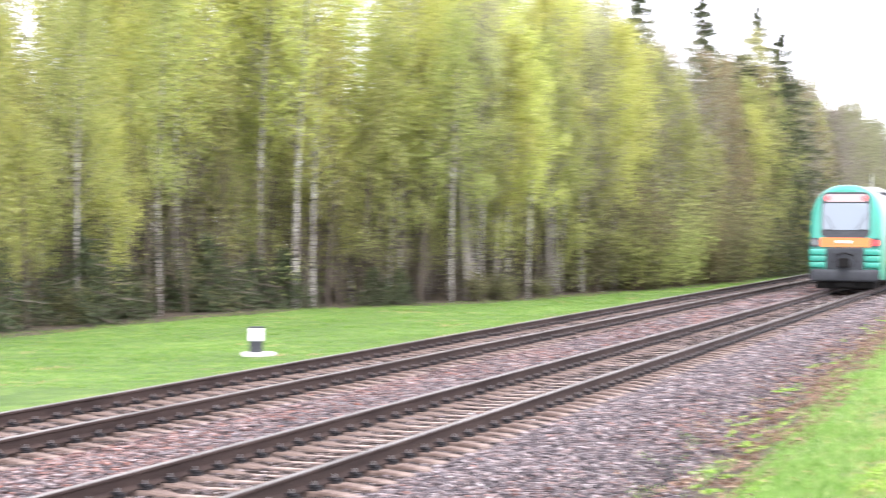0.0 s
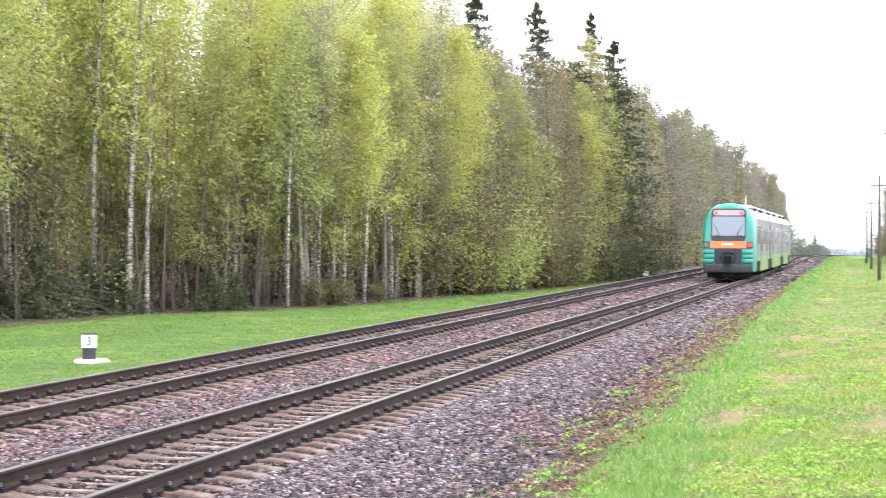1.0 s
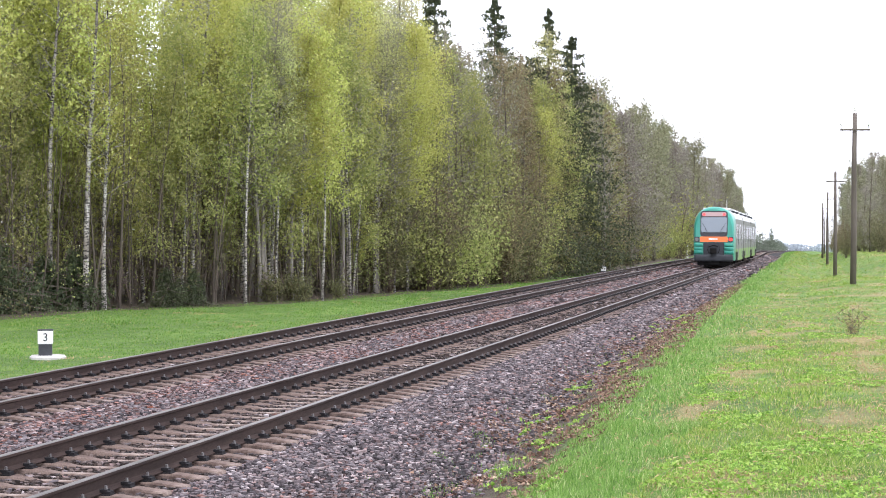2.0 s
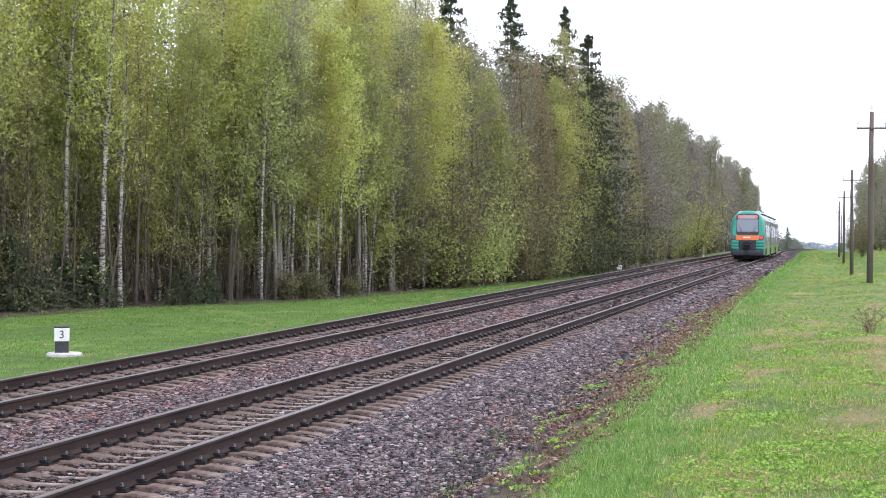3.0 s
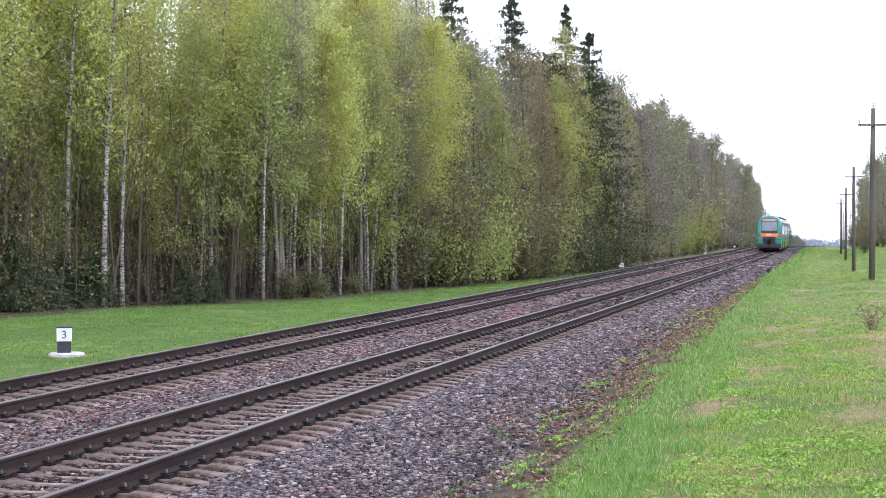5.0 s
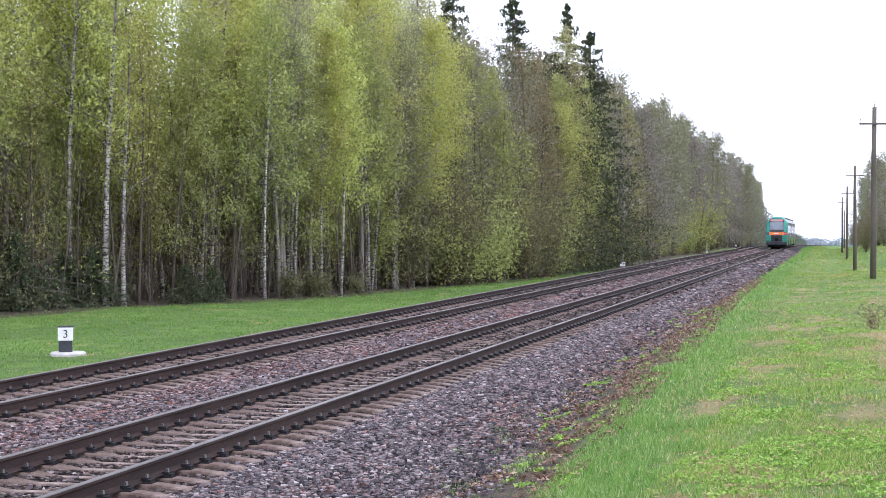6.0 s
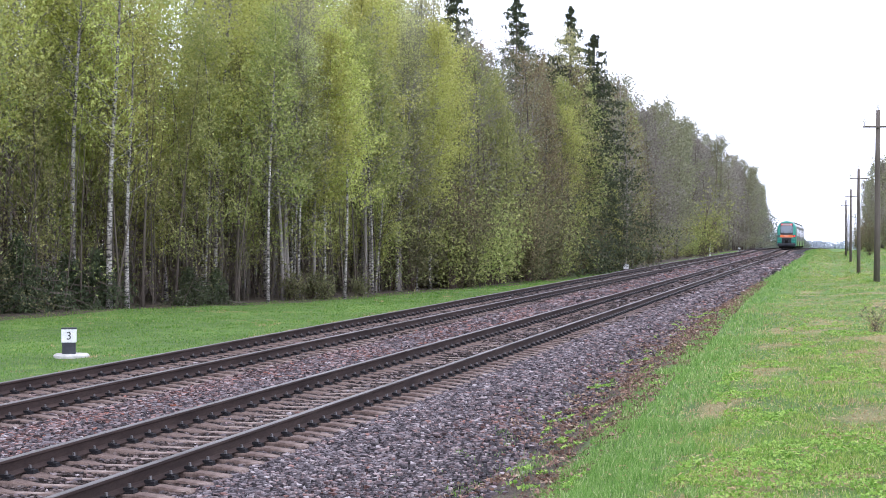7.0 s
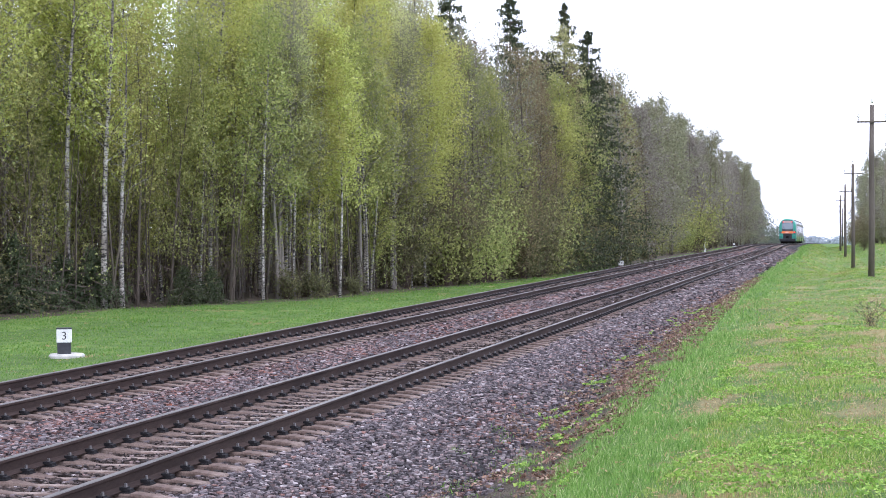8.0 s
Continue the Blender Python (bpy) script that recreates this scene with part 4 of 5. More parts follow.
def forest():
    rd = random.Random(21)
    used = set()
    G = "wood beside the railway"
    def kind(name, label, bark, leafmat, seed, sizes, **more):
        return [make_tree(name, label, bark, leafmat, dict(seed=seed + i, height=h, radius=r, crown_from=cf, reach=re, **more), G) for i, (h, r, cf, re) in enumerate(sizes)]

    lime = kind("birch_tree", "slender white-barked birch with lime green spring leaves", M_BIRCH, M_LIME, 100,
                ((12.0, 0.062, 0.36, 2.2), (11.2, 0.055, 0.33, 2.0), (12.6, 0.072, 0.40, 2.3), (10.2, 0.048, 0.28, 1.9)), leaves=9000, leaf=0.085, limbs=40, drop=0.32)
    green = kind("birch_tree", "slender birch with fresh green leaves low on the stem", M_BIRCH, M_LEAF, 200,
                 ((10.8, 0.05, 0.26, 2.0), (9.6, 0.045, 0.22, 1.8), (11.8, 0.06, 0.32, 2.1)), leaves=7000, leaf=0.085, limbs=36)
    thin = kind("young_tree", "thin brown-stemmed young tree with sparse olive leaves", M_BARK, M_SPARSE, 300,
                ((10.0, 0.05, 0.2, 1.7), (8.5, 0.042, 0.15, 1.5), (11.5, 0.06, 0.3, 1.8), (7.0, 0.04, 0.12, 1.5)), leaves=3000, leaf=0.085, limbs=28)
    buds = kind("budding_tree", "brownish tree with rusty opening buds", M_BARK, M_BUDS, 400,
                ((13.0, 0.10, 0.16, 2.6), (14.5, 0.10, 0.2, 2.7)), leaves=5000, leaf=0.09, limbs=46, twigs=5)
    bare = kind("bare_tree", "tall bare grey tree with fine leafless twigs", M_GREYTWIG, M_GREYGREEN, 500,
                ((14.5, 0.12, 0.25, 3.2), (13.0, 0.085, 0.3, 2.4)), leaves=2600, leaf=0.075, limbs=50, twigs=10, bend_amount=0.5, thick=1.5)
    tall = kind("birch_tree", "old white-barked birch with a long clear stem and thin lime crown", M_BIRCH, M_LIME, 150,
                ((13.0, 0.115, 0.40, 2.2), (13.5, 0.115, 0.42, 2.3)), leaves=3000, leaf=0.085, limbs=30, thick=1.3)
    slim = kind("birch_tree", "tall thin birch with a white upper stem and pale opening leaves", M_BIRCH, M_PALELEAF, 170,
                ((15.5, 0.085, 0.45, 2.2), (14.6, 0.08, 0.4, 2.1)), leaves=4600, leaf=0.085, limbs=38, twigs=5)
    far_olive = kind("young_tree", "dull grey-green tree further along the wood", M_BARK, M_GREYGREEN, 340,
                     ((13.5, 0.09, 0.06, 2.6), (12.0, 0.08, 0.05, 2.4)), leaves=4600, leaf=0.135, limbs=30, twigs=2)
    far_buds = kind("budding_tree", "budding tree further along the wood, its grey-brown paled as by haze", M_BARK, M_HAZEBUDS, 440,
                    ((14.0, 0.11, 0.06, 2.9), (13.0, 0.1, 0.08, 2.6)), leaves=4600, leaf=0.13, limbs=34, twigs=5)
    dark = [spruce("spruce_tree", 600 + i, h, re, "tall dark green spruce above the birches", G, 26000, 0.06, 0.15) for i, (h, re) in enumerate(((17.3, 5.8), (15.2, 5.2)))]
    small = [spruce("young_spruce", 620 + i, h, re, "low dark young spruce at the wood's edge", G, 7000, 0.02, 0.06) for i, (h, re) in enumerate(((1.7, 1.3), (1.2, 1.1)))]
    brush = [shrub("undergrowth_bush", 700 + i, h, sp, lv, 0.11, mt, "olive leafy undergrowth bush at the wood's edge", G, 12)
             for i, (h, sp, lv, mt) in enumerate(((2.6, 1.5, 2000, M_OLIVE), (4.2, 1.9, 2600, M_OLIVE), (1.4, 1.0, 1000, M_OLIVE), (3.6, 1.7, 2200, M_LEAF), (5.5, 2.0, 2800, M_BUDS)))]

    def edge(y):
        return lerp_table(y, EDGE)

    tallness = {}
    for pats, sizes in ((lime, (12.0, 11.2, 12.6, 10.2)), (green, (10.8, 9.6, 11.8)), (thin, (10.0, 8.5, 11.5, 7.0)), (buds, (13.0, 14.5)), (bare, (14.5, 13.0)),
                        (slim, (15.5, 14.6)), (far_olive, (13.5, 12.0)), (far_buds, (14.0, 13.0))):
        tallness.update({p.name: h for p, h in zip(pats, sizes)})

    def grown(pat, u, y, sc):
        """Plant a tree no taller than its neighbours let the wood's roofline be there."""
        cap = lerp_table(y, ((80, 99.0), (88, 14.2), (110, 15.0), (128, 15.4), (150, 14.6), (200, 14.4), (260, 15.6), (420, 15.0))) + 0.22 * max(0.0, edge(y) - u - 1.0)
        return stand(pat, used, u, y, min(sc, cap * rd.uniform(0.9, 1.0) / tallness[pat.name]), None, rd.gauss(0, 1.2), rd.gauss(0, 1.2))

    # trees that stand out at the wood's edge: x, y, pattern, scale, lean
    for x, y, pat, sc, tilt in ((-25.55, 57.5, tall[0], 1.0, 0.9), (-27.4, 58.6, tall[1], 1.0, 0.5), (-25.1, 58.0, tall[0], 0.78, 0.3), (-25.2, 59.6, thin[2], 0.9, 0.5),
                                (-24.6, 61.2, thin[0], 0.9, 5.0), (-24.5, 62.3, thin[0], 0.85, 6.0), (-24.1, 62.9, green[0], 1.0, 0.5), (-23.4, 64.3, thin[2], 0.95, 1.5),
                                (-21.9, 63.8, green[2], 0.95, 0.8), (-21.7, 66.7, green[1], 1.0, 0.0), (-21.0, 68.2, lime[1], 0.95, 0.0), (-20.3, 68.5, lime[0], 0.9, 0.6),
                                (-20.8, 74.9, green[1], 1.0, 3.0), (-20.9, 78.7, thin[2], 1.0, 4.5), (-20.3, 85.1, lime[2], 1.02, 0.3), (-19.6, 85.5, thin[2], 1.05, 0.5),
                                (-19.4, 88.5, bare[1], 0.9, 0.0), (-28.9, 57.5, thin[1], 1.0, 7.0)):
        stand(pat, used, x - bend(y), y, sc, 40, tilt)
    for x, y, pat, sc in ((-20.6, 106, dark[0], 0.99), (-18.4, 113, dark[0], 1.01), (-17.8, 119, dark[1], 1.06), (-23.2, 101, dark[1], 1.06), (-36.5, 66.0, dark[1], 0.78),
                          (-17.6, 107, lime[0], 0.95), (-17.9, 111, slim[1], 1.07), (-16.6, 126, bare[0], 0.98), (-18.6, 103, buds[0], 0.97), (-17.5, 99, buds[0], 0.8),
                          (-17.2, 129, bare[1], 1.0), (-17.0, 133, buds[0], 0.85), (-19.2, 96, bare[1], 1.0), (-17.0, 122, lime[3], 0.6)):
        stand(pat, used, x - bend(y), y, sc)

    # taller thin trees that overtop the front rows
    for _ in range(44):
        y = rd.uniform(52, 104)
        u = edge(y) - rd.uniform(4, 13)
        k = rd.random()
        pat, sc = (bare[1], rd.uniform(1.05, 1.2)) if k < 0.4 else (thin[2], rd.uniform(1.2, 1.35)) if k < 0.75 else (lime[0], rd.uniform(1.15, 1.3))
        stand(pat, used, u, y, sc * 1.08, None, rd.gauss(0, 1.2), rd.gauss(0, 1.2))
    for _ in range(20):
        y = rd.uniform(54, 82)
        stand(rd.choice(lime), used, edge(y) - rd.uniform(2.2, 6.5), y, rd.uniform(1.06, 1.24), None, rd.gauss(0, 1.4), rd.gauss(0, 1.4))
    for _ in range(18):
        y = rd.uniform(66, 96)
        grown(rd.choice(bare), edge(y) - rd.uniform(2.5, 9), y, rd.uniform(0.95, 1.08))
    for _ in range(52):
        y = rd.uniform(66, 122)
        off = rd.uniform(0, 1)
        u = min(edge(y) - 1.2, -y * math.tan(radians(12.9 + 6.5 * off)))
        k = rd.random()
        pat, full = (slim[0], 15.5) if k < 0.4 else (slim[1], 14.6) if k < 0.7 else (bare[1], 13.0)
        stand(pat, used, u, y, (2.6 + 0.128 * math.hypot(u, y)) * rd.uniform(0.97, 1.16) / full, None, rd.gauss(0, 1.3), rd.gauss(0, 1.3))
    for _ in range(22):
        y = rd.uniform(93, 150)
        pat, sc = rd.choice(((bare[0], 1.0), (buds[1], 0.98), (green[2], 1.22), (buds[0], 1.02), (bare[1], 1.08)))
        grown(pat, edge(y) - rd.uniform(0.8, 6), y, sc * rd.uniform(0.94, 1.05))
    # the wood's front, close by
    placed = []
    for _ in range(4000):
        if len(placed) > 140:
            break
        y = rd.uniform(29, 112)
        back = rd.uniform(3.6 if 55 < y < 73 else 0.6, 11) if y < 90 else rd.uniform(0.8, 9)
        u = edge(y) - back
        if any((u - a) ** 2 + (y - b) ** 2 < 1.5 for a, b in placed):
            continue
        placed.append((u, y))
        k = rd.random()
        sc = rd.uniform(0.86, 1.06)
        if y > 84:
            pool = buds if k < 0.27 else bare if k < 0.42 else thin if k < 0.74 else green if k < 0.93 else lime
            sc *= 1.0 if pool in (buds, bare) else 1.12
        elif back < 6:
            pool = lime if k < 0.50 else green if k < 0.78 else thin
        else:
            pool = lime if k < 0.25 else green if k < 0.38 else thin if k < 0.6 else bare
            sc *= 1.08
        grown(rd.choice(pool), u, y, sc)
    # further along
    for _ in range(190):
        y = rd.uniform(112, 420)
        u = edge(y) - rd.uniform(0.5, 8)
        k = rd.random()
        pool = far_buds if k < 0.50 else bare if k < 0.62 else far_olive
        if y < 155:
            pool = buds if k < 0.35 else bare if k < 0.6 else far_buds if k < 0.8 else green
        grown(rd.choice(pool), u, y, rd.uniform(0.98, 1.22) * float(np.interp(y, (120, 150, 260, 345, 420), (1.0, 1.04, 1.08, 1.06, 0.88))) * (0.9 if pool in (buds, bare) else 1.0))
    # undergrowth along the edge
    for _ in range(170):
        y = rd.uniform(40, 280) if rd.random() < 0.4 else rd.uniform(78, 138)
        u = edge(y) - rd.uniform(0.1, 2.2)
        if y < 76 and rd.random() < 0.75:
            continue
        stand(brush[2] if y < 76 else rd.choice(brush), used, u, y, rd.uniform(0.7, 1.2))
    for u, y, sc in ((-26.7, 56.9, 1.5), (-25.9, 57.6, 1.1), (-27.8, 55.4, 1.3), (-28.6, 53.6, 1.5), (-29.6, 51.5, 1.4), (-27.0, 54.0, 1.0), (-23.6, 60.6, 0.75), (-22.9, 61.4, 0.7), (-26.9, 45.5, 1.1), (-27.2, 49.0, 0.8), (-27.5, 41.0, 1.2)):
        stand(rd.choice(small), used, u, y, sc)

    # a lone fresh green birch before the grey wood further along
    stand(brush[3], used, -15.9, 208.0, 1.9)

    # other side of the line
    for _ in range(46):
        y = rd.uniform(195, 345)
        stand(rd.choice((brush[1], brush[4], brush[0])), used, rd.uniform(2.6, 9), y, rd.uniform(0.7, 1.15))
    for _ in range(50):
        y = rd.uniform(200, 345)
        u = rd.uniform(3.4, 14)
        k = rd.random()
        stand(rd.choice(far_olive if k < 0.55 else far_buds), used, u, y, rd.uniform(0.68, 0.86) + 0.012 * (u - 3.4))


def back_woods():
    """The depth of the wood: joined thin stems, twigs and leaves behind the trees that stand in front."""
    rng = np.random.default_rng(77)
    rd = random.Random(77)
    stems, centres = Shape(), []
    for _ in range(1000):
        y = rd.uniform(25, 330) if rd.random() < 0.45 else rd.uniform(25, 120)
        back = rd.uniform(5, 34) if y < 95 else rd.uniform(2, 24)
        u = lerp_table(y, EDGE) - back
        h = rd.uniform(8.0, 10.5)
        b = at(u, y, land(u, y) - 0.1)
        top = b + Vector((rd.gauss(0, 0.4), rd.gauss(0, 0.4), h))
        r = rd.uniform(0.03, 0.085)
        stems.tube([b, b.lerp(top, 0.5) + Vector((rd.gauss(0, 0.12), rd.gauss(0, 0.12), 0)), top], [r, r * 0.7, 0.01], 5, 0, False)
        n = 330 if back > 10 or y > 110 else 130
        f = rng.beta(1.7, 1.5, n) if y > 110 else rng.beta(2.2, 1.7, n)
        c = np.array(b)[None] + (np.array(top) - np.array(b))[None] * f[:, None] + rng.normal(size=(n, 3)) * (0.9 * np.sin(np.pi * f) ** 0.5 + 0.15)[:, None]
        centres.append(c)
    for _ in range(380):
        y = rd.uniform(44, 108)
        u = lerp_table(y, EDGE) - rd.uniform(0.5, 9)
        b = at(u, y, land(u, y) - 0.1)
        top = b + Vector((rd.gauss(0, 0.45), rd.gauss(0, 0.45), rd.uniform(4.0, 8.5)))
        r = rd.uniform(0.018, 0.045)
        stems.tube([b, b.lerp(top, 0.5) + Vector((rd.gauss(0, 0.12), rd.gauss(0, 0.12), 0)), top], [r, r * 0.7, 0.008], 5, 0, False)
    for _ in range(300):
        y = rd.uniform(36, 100)
        u = lerp_table(y, EDGE) - rd.uniform(14, 32)
        b = np.array(at(u, y, land(u, y)))
        centres.append(b + rng.normal(size=(110, 3)) * (1.3, 1.3, 0.5) + np.stack([np.zeros(110), np.zeros(110), rng.uniform(0, 5.5, 110)], 1))
    tagged(new("wood_stems", stems.mesh("wood_stems", M_BARK)), "crowded thin brown stems deep in the wood", "trees", kind="stuff")
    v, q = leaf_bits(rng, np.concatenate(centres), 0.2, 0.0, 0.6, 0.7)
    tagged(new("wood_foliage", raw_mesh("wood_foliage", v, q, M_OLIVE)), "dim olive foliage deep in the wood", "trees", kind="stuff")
    tw = Shape()
    for _ in range(13000):
        y = rd.uniform(40, 200) if rd.random() < 0.3 else rd.uniform(46, 105)
        u = lerp_table(y, EDGE) - 0.6 - 16 * rd.random()
        b = at(u, y, land(u, y) + rd.uniform(-0.1, 4.8))
        e = b + Vector((rd.gauss(0, 0.55), rd.gauss(0, 0.55), rd.uniform(0.2, 1.8)))
        tw.tube([b, e], [0.013, 0.004], 3, 0, False)
    tagged(new("wood_brushwood", tw.mesh("wood_brushwood", M_TWIG)), "tangled brown brushwood between the stems", "brushwood", kind="stuff")


def low_leaves():
    """Sparse leaves on the low twigs at the wood's front."""
    rng = np.random.default_rng(41)
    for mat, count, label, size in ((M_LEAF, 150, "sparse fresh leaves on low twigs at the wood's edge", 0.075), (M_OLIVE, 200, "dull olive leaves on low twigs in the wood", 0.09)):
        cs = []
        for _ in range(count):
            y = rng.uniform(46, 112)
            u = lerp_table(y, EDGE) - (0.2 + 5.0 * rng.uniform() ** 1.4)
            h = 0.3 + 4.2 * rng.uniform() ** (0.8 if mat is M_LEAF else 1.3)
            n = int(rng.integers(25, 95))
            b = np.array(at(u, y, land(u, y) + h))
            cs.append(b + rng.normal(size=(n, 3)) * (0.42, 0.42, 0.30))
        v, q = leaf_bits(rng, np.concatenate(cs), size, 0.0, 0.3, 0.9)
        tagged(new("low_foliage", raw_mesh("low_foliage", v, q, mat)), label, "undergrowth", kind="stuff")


def far_trees():
    rng = np.random.default_rng(9)
    cs = []
    for k in range(170):
        y = rng.uniform(345, 720)
        u = (-17 - rng.uniform(0, 20)) if k % 2 else (8 + rng.uniform(0, 30))
        h = float(np.interp(y, (340, 440, 550, 700), (13.5, 11.0, 7.0, 2.6))) * rng.uniform(0.8, 1.1)
        b = np.array(at(u, y, -0.6))
        n = 700
        f = rng.beta(1.5, 1.6, n)
        cs.append(b + np.stack([rng.normal(size=n) * 1.3 * np.sin(np.pi * f) ** 0.6, rng.normal(size=n) * 1.5, f * h], 1))
    b = np.array((-21.0, 550.0, dip(550) - 0.4))
    f = rng.beta(1.2, 1.8, 900)
    cs.append(b + np.stack([rng.normal(size=900) * 1.1 * (1.05 - f), rng.normal(size=900), f * 7.5], 1))
    v, q = leaf_bits(rng, np.concatenate(cs), 0.36)
    tagged(new("far_woods", raw_mesh("far_woods", v, q, M_MIST_LEAF)), "distant trees along the line, paled by haze in their colour", "trees", kind="stuff")
    cs = []
    for k in range(160):
        y = rng.uniform(1000, 1500)
        x = rng.uniform(-420, 330)
        h = rng.uniform(3.5, 7)
        n = 200
        f = rng.beta(1.4, 1.6, n)
        cs.append(np.array((x - 0.035 * y, y, dip(y) - 0.5)) + np.stack([rng.normal(size=n) * 4.0 * np.sin(np.pi * f) ** 0.5, rng.normal(size=n) * 3, f * h], 1))
    v, q = leaf_bits(rng, np.concatenate(cs), 1.5)
    tagged(new("horizon_woods", raw_mesh("horizon_woods", v, q, M_HORIZON_HAZE)), "wood on the horizon, haze painted into its pale colour", "trees", kind="stuff")


# ---------------------------------------------------------------- grass and small growth
def blades(rng, u, y, height, width, lift=0.0):
    n = len(u)
    p = np.array([at(a, b, max(land(a, b), ballast_top(a, b) if -15.3 < a < -3.7 else -9) + lift) for a, b in zip(u, y)])
    az = rng.uniform(0, 6.283, n)
    h = height * rng.uniform(0.45, 1.4, n)
    w = width * rng.uniform(0.6, 1.3, n)
    tip = rng.normal(size=(n, 2)) * (h * 0.42)[:, None]
    dx, dy = np.cos(az) * w, np.sin(az) * w
    z0 = p[:, 2] - 0.01
    a = np.stack([p[:, 0] - dx, p[:, 1] - dy, z0], 1)
    b = np.stack([p[:, 0] + dx, p[:, 1] + dy, z0], 1)
    c = np.stack([p[:, 0] + tip[:, 0], p[:, 1] + tip[:, 1], p[:, 2] + h], 1)
    return np.stack([a, b, c], 1).reshape(-1, 3), np.arange(3 * n).reshape(n, 3)


def grass():
    rng = np.random.default_rng(31)

    def strewn(count, u0, u1, y0, y1, clump):
        u, y = rng.uniform(u0, u1, count), rng.uniform(y0, y1, count)
        val = np.array([noise.noise((a * clump, b * clump * 0.6, 3.3)) for a, b in zip(u, y)])
        return u, y, val

    for count, y0, y1, hgt, wid in ((230000, 13.5, 24, 0.062, 0.0048), (150000, 24, 42, 0.06, 0.0075), (110000, 42, 110, 0.055, 0.015), (60000, 110, 320, 0.07, 0.035)):
        u, y, val = strewn(count, -6.0 if y0 < 100 else -5.0, 9.0, y0, y1, 1.3)
        keep = u < 0.06 * y + 1.6
        u, y, val = u[keep], y[keep], val[keep]
        e = np.array([grass_edge(b) for b in y])
        fray = np.array([noise.noise((a * 2.4, b * 1.2, 9.1)) + 0.6 * noise.noise((a * 6.0, b * 3.5, 4.4)) for a, b in zip(u, y)])
        inside = u - e + 0.45 * fray
        tuft = (fray > 0.16 + 0.26 * np.clip(-inside, 0, 2)) & (inside > -1.7)
        chance = np.where(inside > 0, 0.85 + 0.6 * val, np.where(tuft, 0.75, 0.02 * (inside > -1.8)))
        ok = rng.uniform(size=len(u)) < chance
        dryness = np.array([straw(a, b) for a, b in zip(u, y)]) + 0.2 * rng.normal(size=len(u))
        bank = inside < 1.25 + 0.5 * val
        isdry = (dryness > np.where(bank, 0.7, 0.05))
        ok &= ~isdry | (rng.uniform(size=len(u)) < 0.8)
        size = hgt * (0.7 + 1.0 * np.clip(val, 0, 1)) * np.where(bank & (inside > 0), 1.7, 1.0)
        for sel, mat, label, nm in ((ok & ~isdry & ~bank, M_GRASS, "short fresh green meadow grass", "grass"), (ok & ~isdry & bank, M_BANKGRASS, "longer bluish green grass on the bank", "grass"),
                                    (ok & isdry, M_DRY, "flattened pale dry grass", "dry_grass")):
            v, f = blades(rng, u[sel], y[sel], size[sel] * (0.55 if mat is M_DRY else 1.0), wid)
            tagged(new(nm, raw_mesh(nm, v, f, mat)), label, "grass", kind="stuff")
    # between the far track and the wood
    u, y, val = strewn(150000, -27, -14.0, 27, 130, 0.8)
    e = np.array([lerp_table(b, EDGE) for b in y])
    ok = (u < -14.5 + 0.5 * val) & (u > e - 0.6 + val)
    isdry = ((u > -15.2) & (val > 0.12)) | (np.array([straw(a + 40, b) for a, b in zip(u, y)]) > 0.52)
    for sel, mat, label, nm in ((ok & ~isdry, M_LUSH, "fresh green grass strip below the wood", "grass"), (ok & isdry, M_DRY, "pale dry grass beside the ballast", "dry_grass")):
        v, f = blades(rng, u[sel], y[sel], 0.03 + 0.06 * np.clip(val[sel], 0, 1), 0.014)
        tagged(new(nm, raw_mesh(nm, v, f, mat)), label, "grass", kind="stuff")
    # small broad leaves in cushions on the near bank, and a few along the ballast's foot
    u, y, val = strewn(330000, -5.6, 5.0, 13.5, 60, 0.8)
    keep = u < 0.06 * y + 1.6
    u, y, val = u[keep], y[keep], val[keep]
    fine = np.array([noise.noise((a * 4.0, b * 2.6, 5.2)) for a, b in zip(u, y)])
    inside = u - np.array([grass_edge(b) for b in y])
    ok = ((inside > 1.1) & (val + 0.5 * fine > 0.03 + 0.014 * (y - 14))) | ((inside < 0.3) & (inside > -1.4) & (fine + 0.5 * val > 0.52))
    p = np.array([at(a, b, max(land(a, b), ballast_top(a, b) if a < -3.7 else -9) + 0.015 + max(0.0, q) * 0.10 * rng.uniform(0.4, 1)) for a, b, q in zip(u[ok], y[ok], fine[ok])])
    v, q = leaf_bits(rng, p, 0.040, 0.55)
    tagged(new("low_weeds", raw_mesh("low_weeds", v, q, M_WEED)), "low broad-leaved green weeds in the turf", "weeds", kind="stuff")
    # bits of dead straw lying in the turf
    u, y, val = strewn(60000, -3.4, 8.0, 13.5, 60, 1.6)
    keep = u < 0.12 * y + 2.5
    u, y, val = u[keep], y[keep], val[keep]
    inside = u - np.array([grass_edge(b) for b in y])
    dead = np.array([straw(a, b) for a, b in zip(u, y)])
    ok = (inside > 0.5) & (rng.uniform(size=len(u)) < 0.25 + 1.3 * np.clip(dead + 0.1, 0, 0.6))
    p = np.array([at(a, b, land(a, b) + rng.uniform(0.015, 0.06)) for a, b in zip(u[ok], y[ok])])
    v, q = leaf_bits(rng, p, 0.05, 0.6)
    v = v.reshape(-1, 3, 3)
    v[:, :2] = v[:, :2].mean(1, keepdims=True) + (v[:, :2] - v[:, :2].mean(1, keepdims=True)) * 0.35
    tagged(new("straw_bits", raw_mesh("straw_bits", v.reshape(-1, 3), q, M_DRY)), "scattered dead straw in the turf", "straw", kind="stuff")
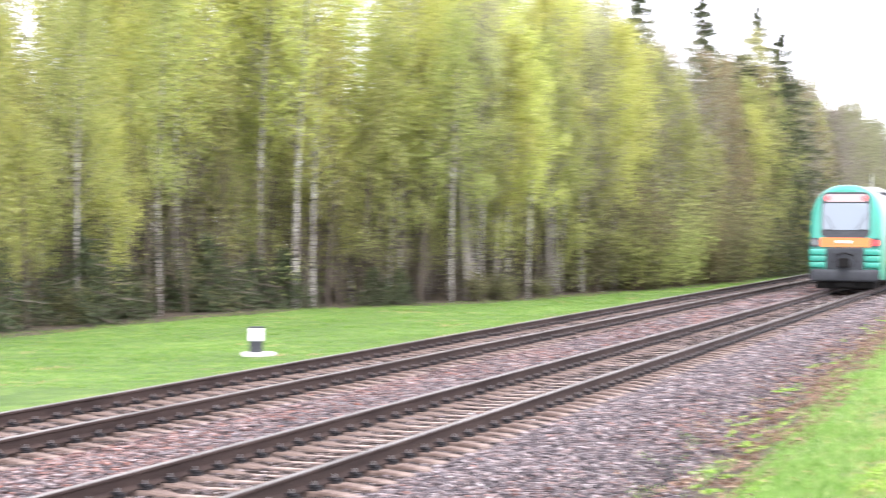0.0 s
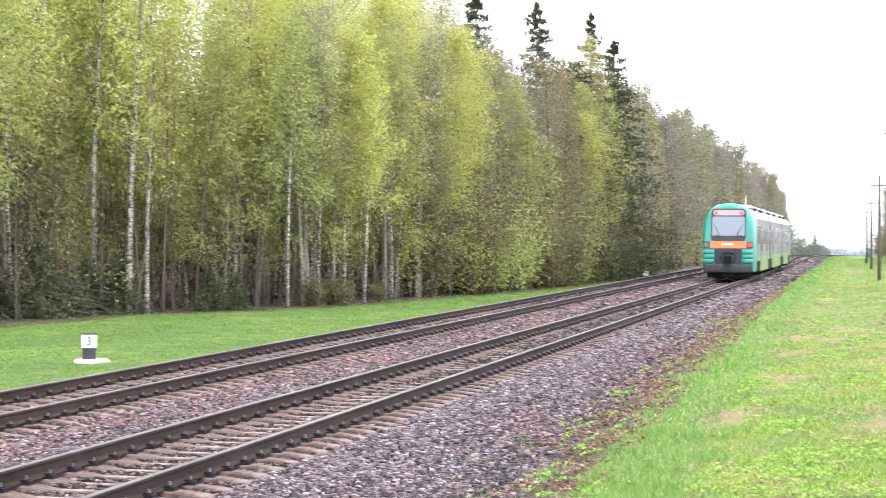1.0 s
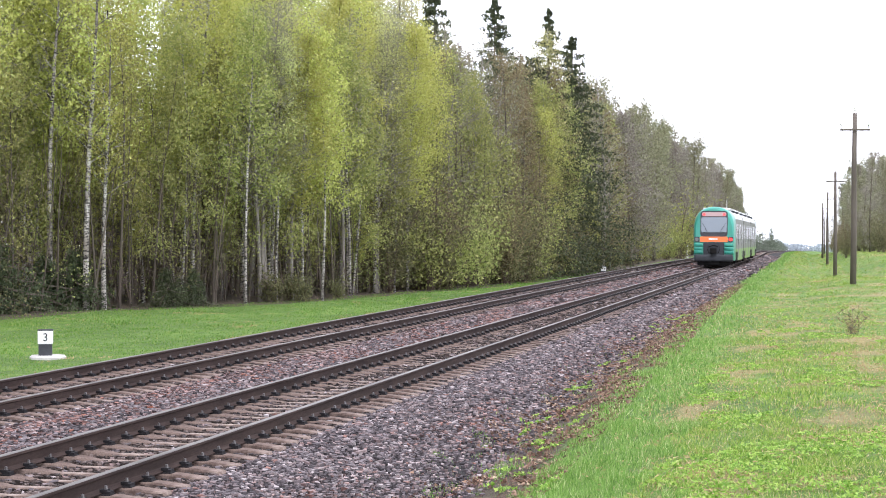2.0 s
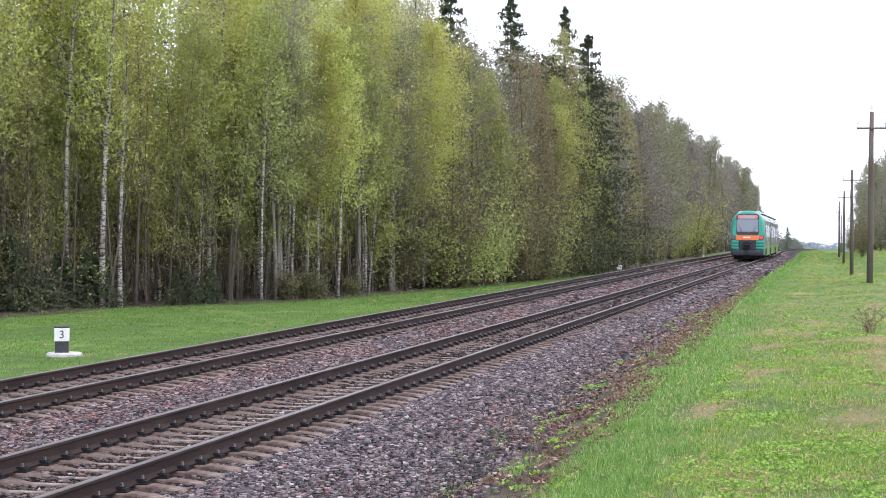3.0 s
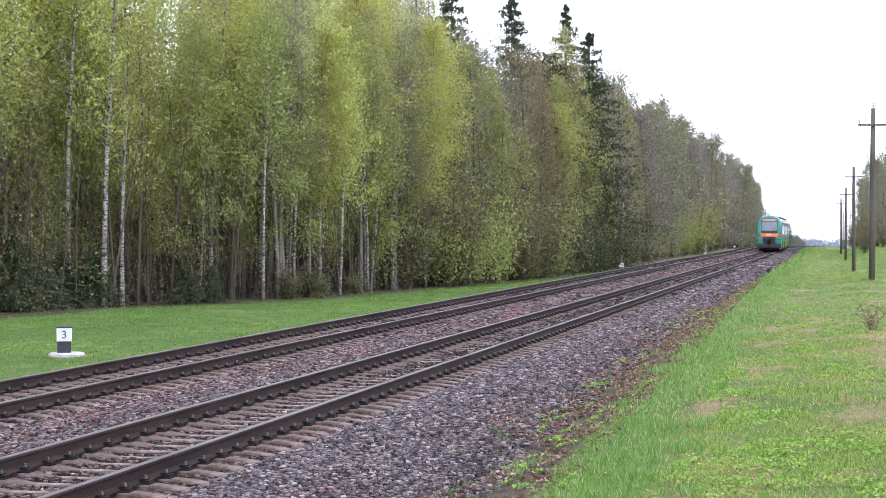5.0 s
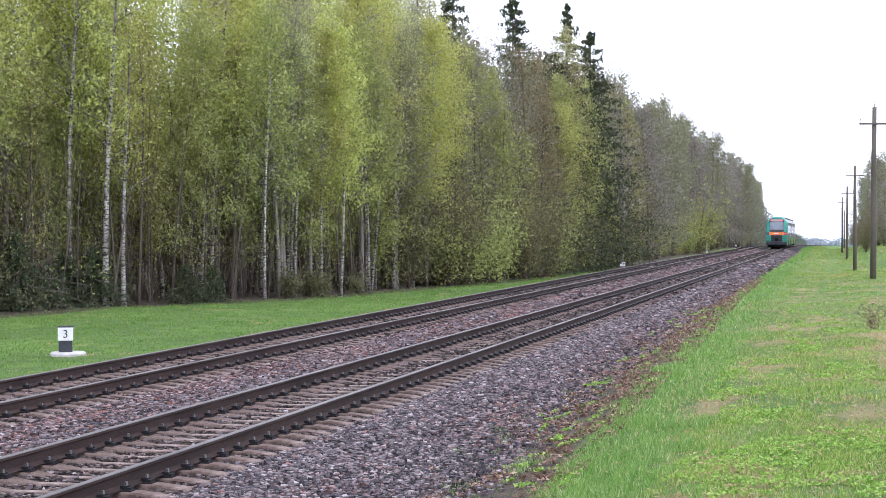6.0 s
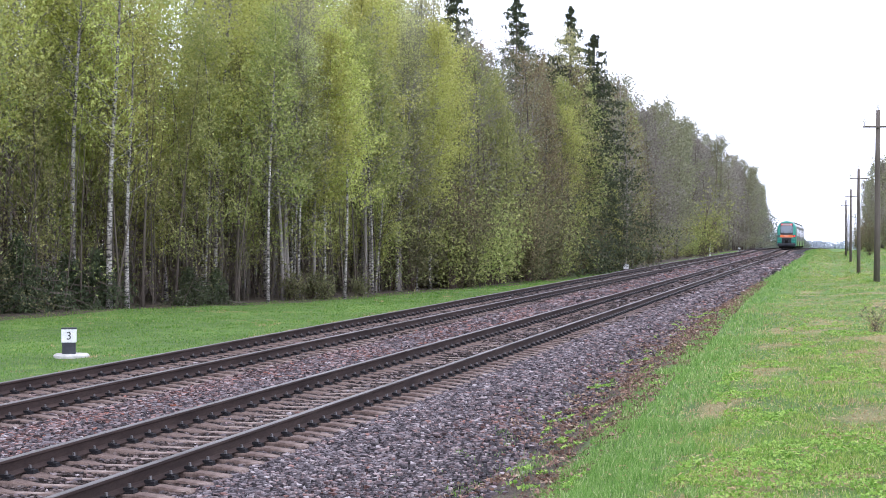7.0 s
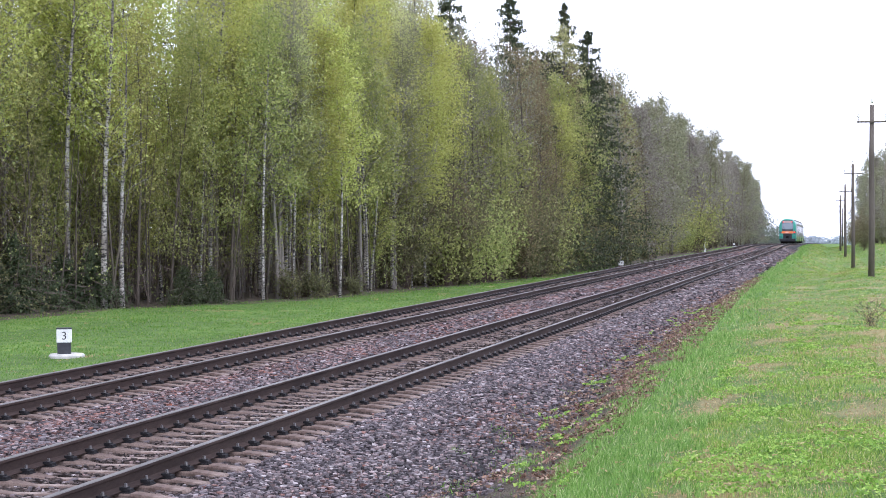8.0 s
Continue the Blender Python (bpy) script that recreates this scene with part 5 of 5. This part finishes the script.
    # brown litter along the foot of the ballast
    u, y, val = strewn(170000, -6.6, -2.2, 13.5, 90, 0.9)
    inside = u - np.array([grass_edge(b) for b in y])
    blot = np.array([noise.noise((a * 2.2, b * 1.4, 2.7)) for a, b in zip(u, y)])
    ok = (inside < 0.3) & (inside > -1.6 + 0.7 * val + 0.6 * blot) & (rng.uniform(size=len(u)) < 0.5 + 1.0 * blot + 0.15 * inside)
    p = np.array([at(a, b, max(land(a, b), ballast_top(a, b)) + rng.uniform(0.012, 0.045)) for a, b in zip(u[ok], y[ok])])
    v, q = leaf_bits(rng, p, 0.048, 0.7)
    tagged(new("leaf_litter", raw_mesh("leaf_litter", v, q, M_LITTER)), "brown dead leaves along the ballast's foot", "leaf litter", kind="stuff")


def dry_bush(u, y):
    b = shrub("dry_bush", 801, 0.8, 0.7, 700, 0.03, M_DRY, "sparse straw-coloured dry bush in the grass", "", 14, 0.22)
    stand(b, set(), u, y, 0.8)


ground()
ballast()
grass()
RAILCAR = train()
picket_post(-16.76, 35.75, 24, "3", 1.08, "short black and white marker post on a round concrete slab")
picket_post(-14.47, 116.0, 12, "", 1.1, "short black and white marker post beside the far track")
white_post(-15.67, 217.0)
first_pole = telegraph_pole(0.80, 76.9, 7.35)
for pu, py in ((0.43, 126.0), (0.40, 181.0), (0.6, 236.0), (0.9, 290.0), (1.0, 345.0), (1.0, 400.0)):
    telegraph_pole(pu, py, 7.35, first_pole)
forest()
back_woods()
low_leaves()
far_trees()
dry_bush(0.35, 43.0)
picket_post(-15.3, 280.0, 10, "", 1.0, "small black and white marker post far along the line")
track(NEAR_U, "near railway track of dark rails on pale concrete sleepers", 3)
track(FAR_U, "far railway track of dark rails on pale concrete sleepers", 4)


def motions():
    rows = []
    for i in range(17):
        t = i * 0.5
        y = 71.65 + 27.09 * t if t < 4.6 else 193.6 + 31.9 * (t - 4.5)
        p = at(NEAR_U, y, 0)
        rows.append((t, pose(p.x, p.y, p.z, math.degrees(math.atan2(dip(y + 45) - dip(y + 3), 42.0)), 0, math.degrees(math.atan2(bend(y + 3) - bend(y + 45), 42.0)))))
    walk(RAILCAR, rows)


motions()
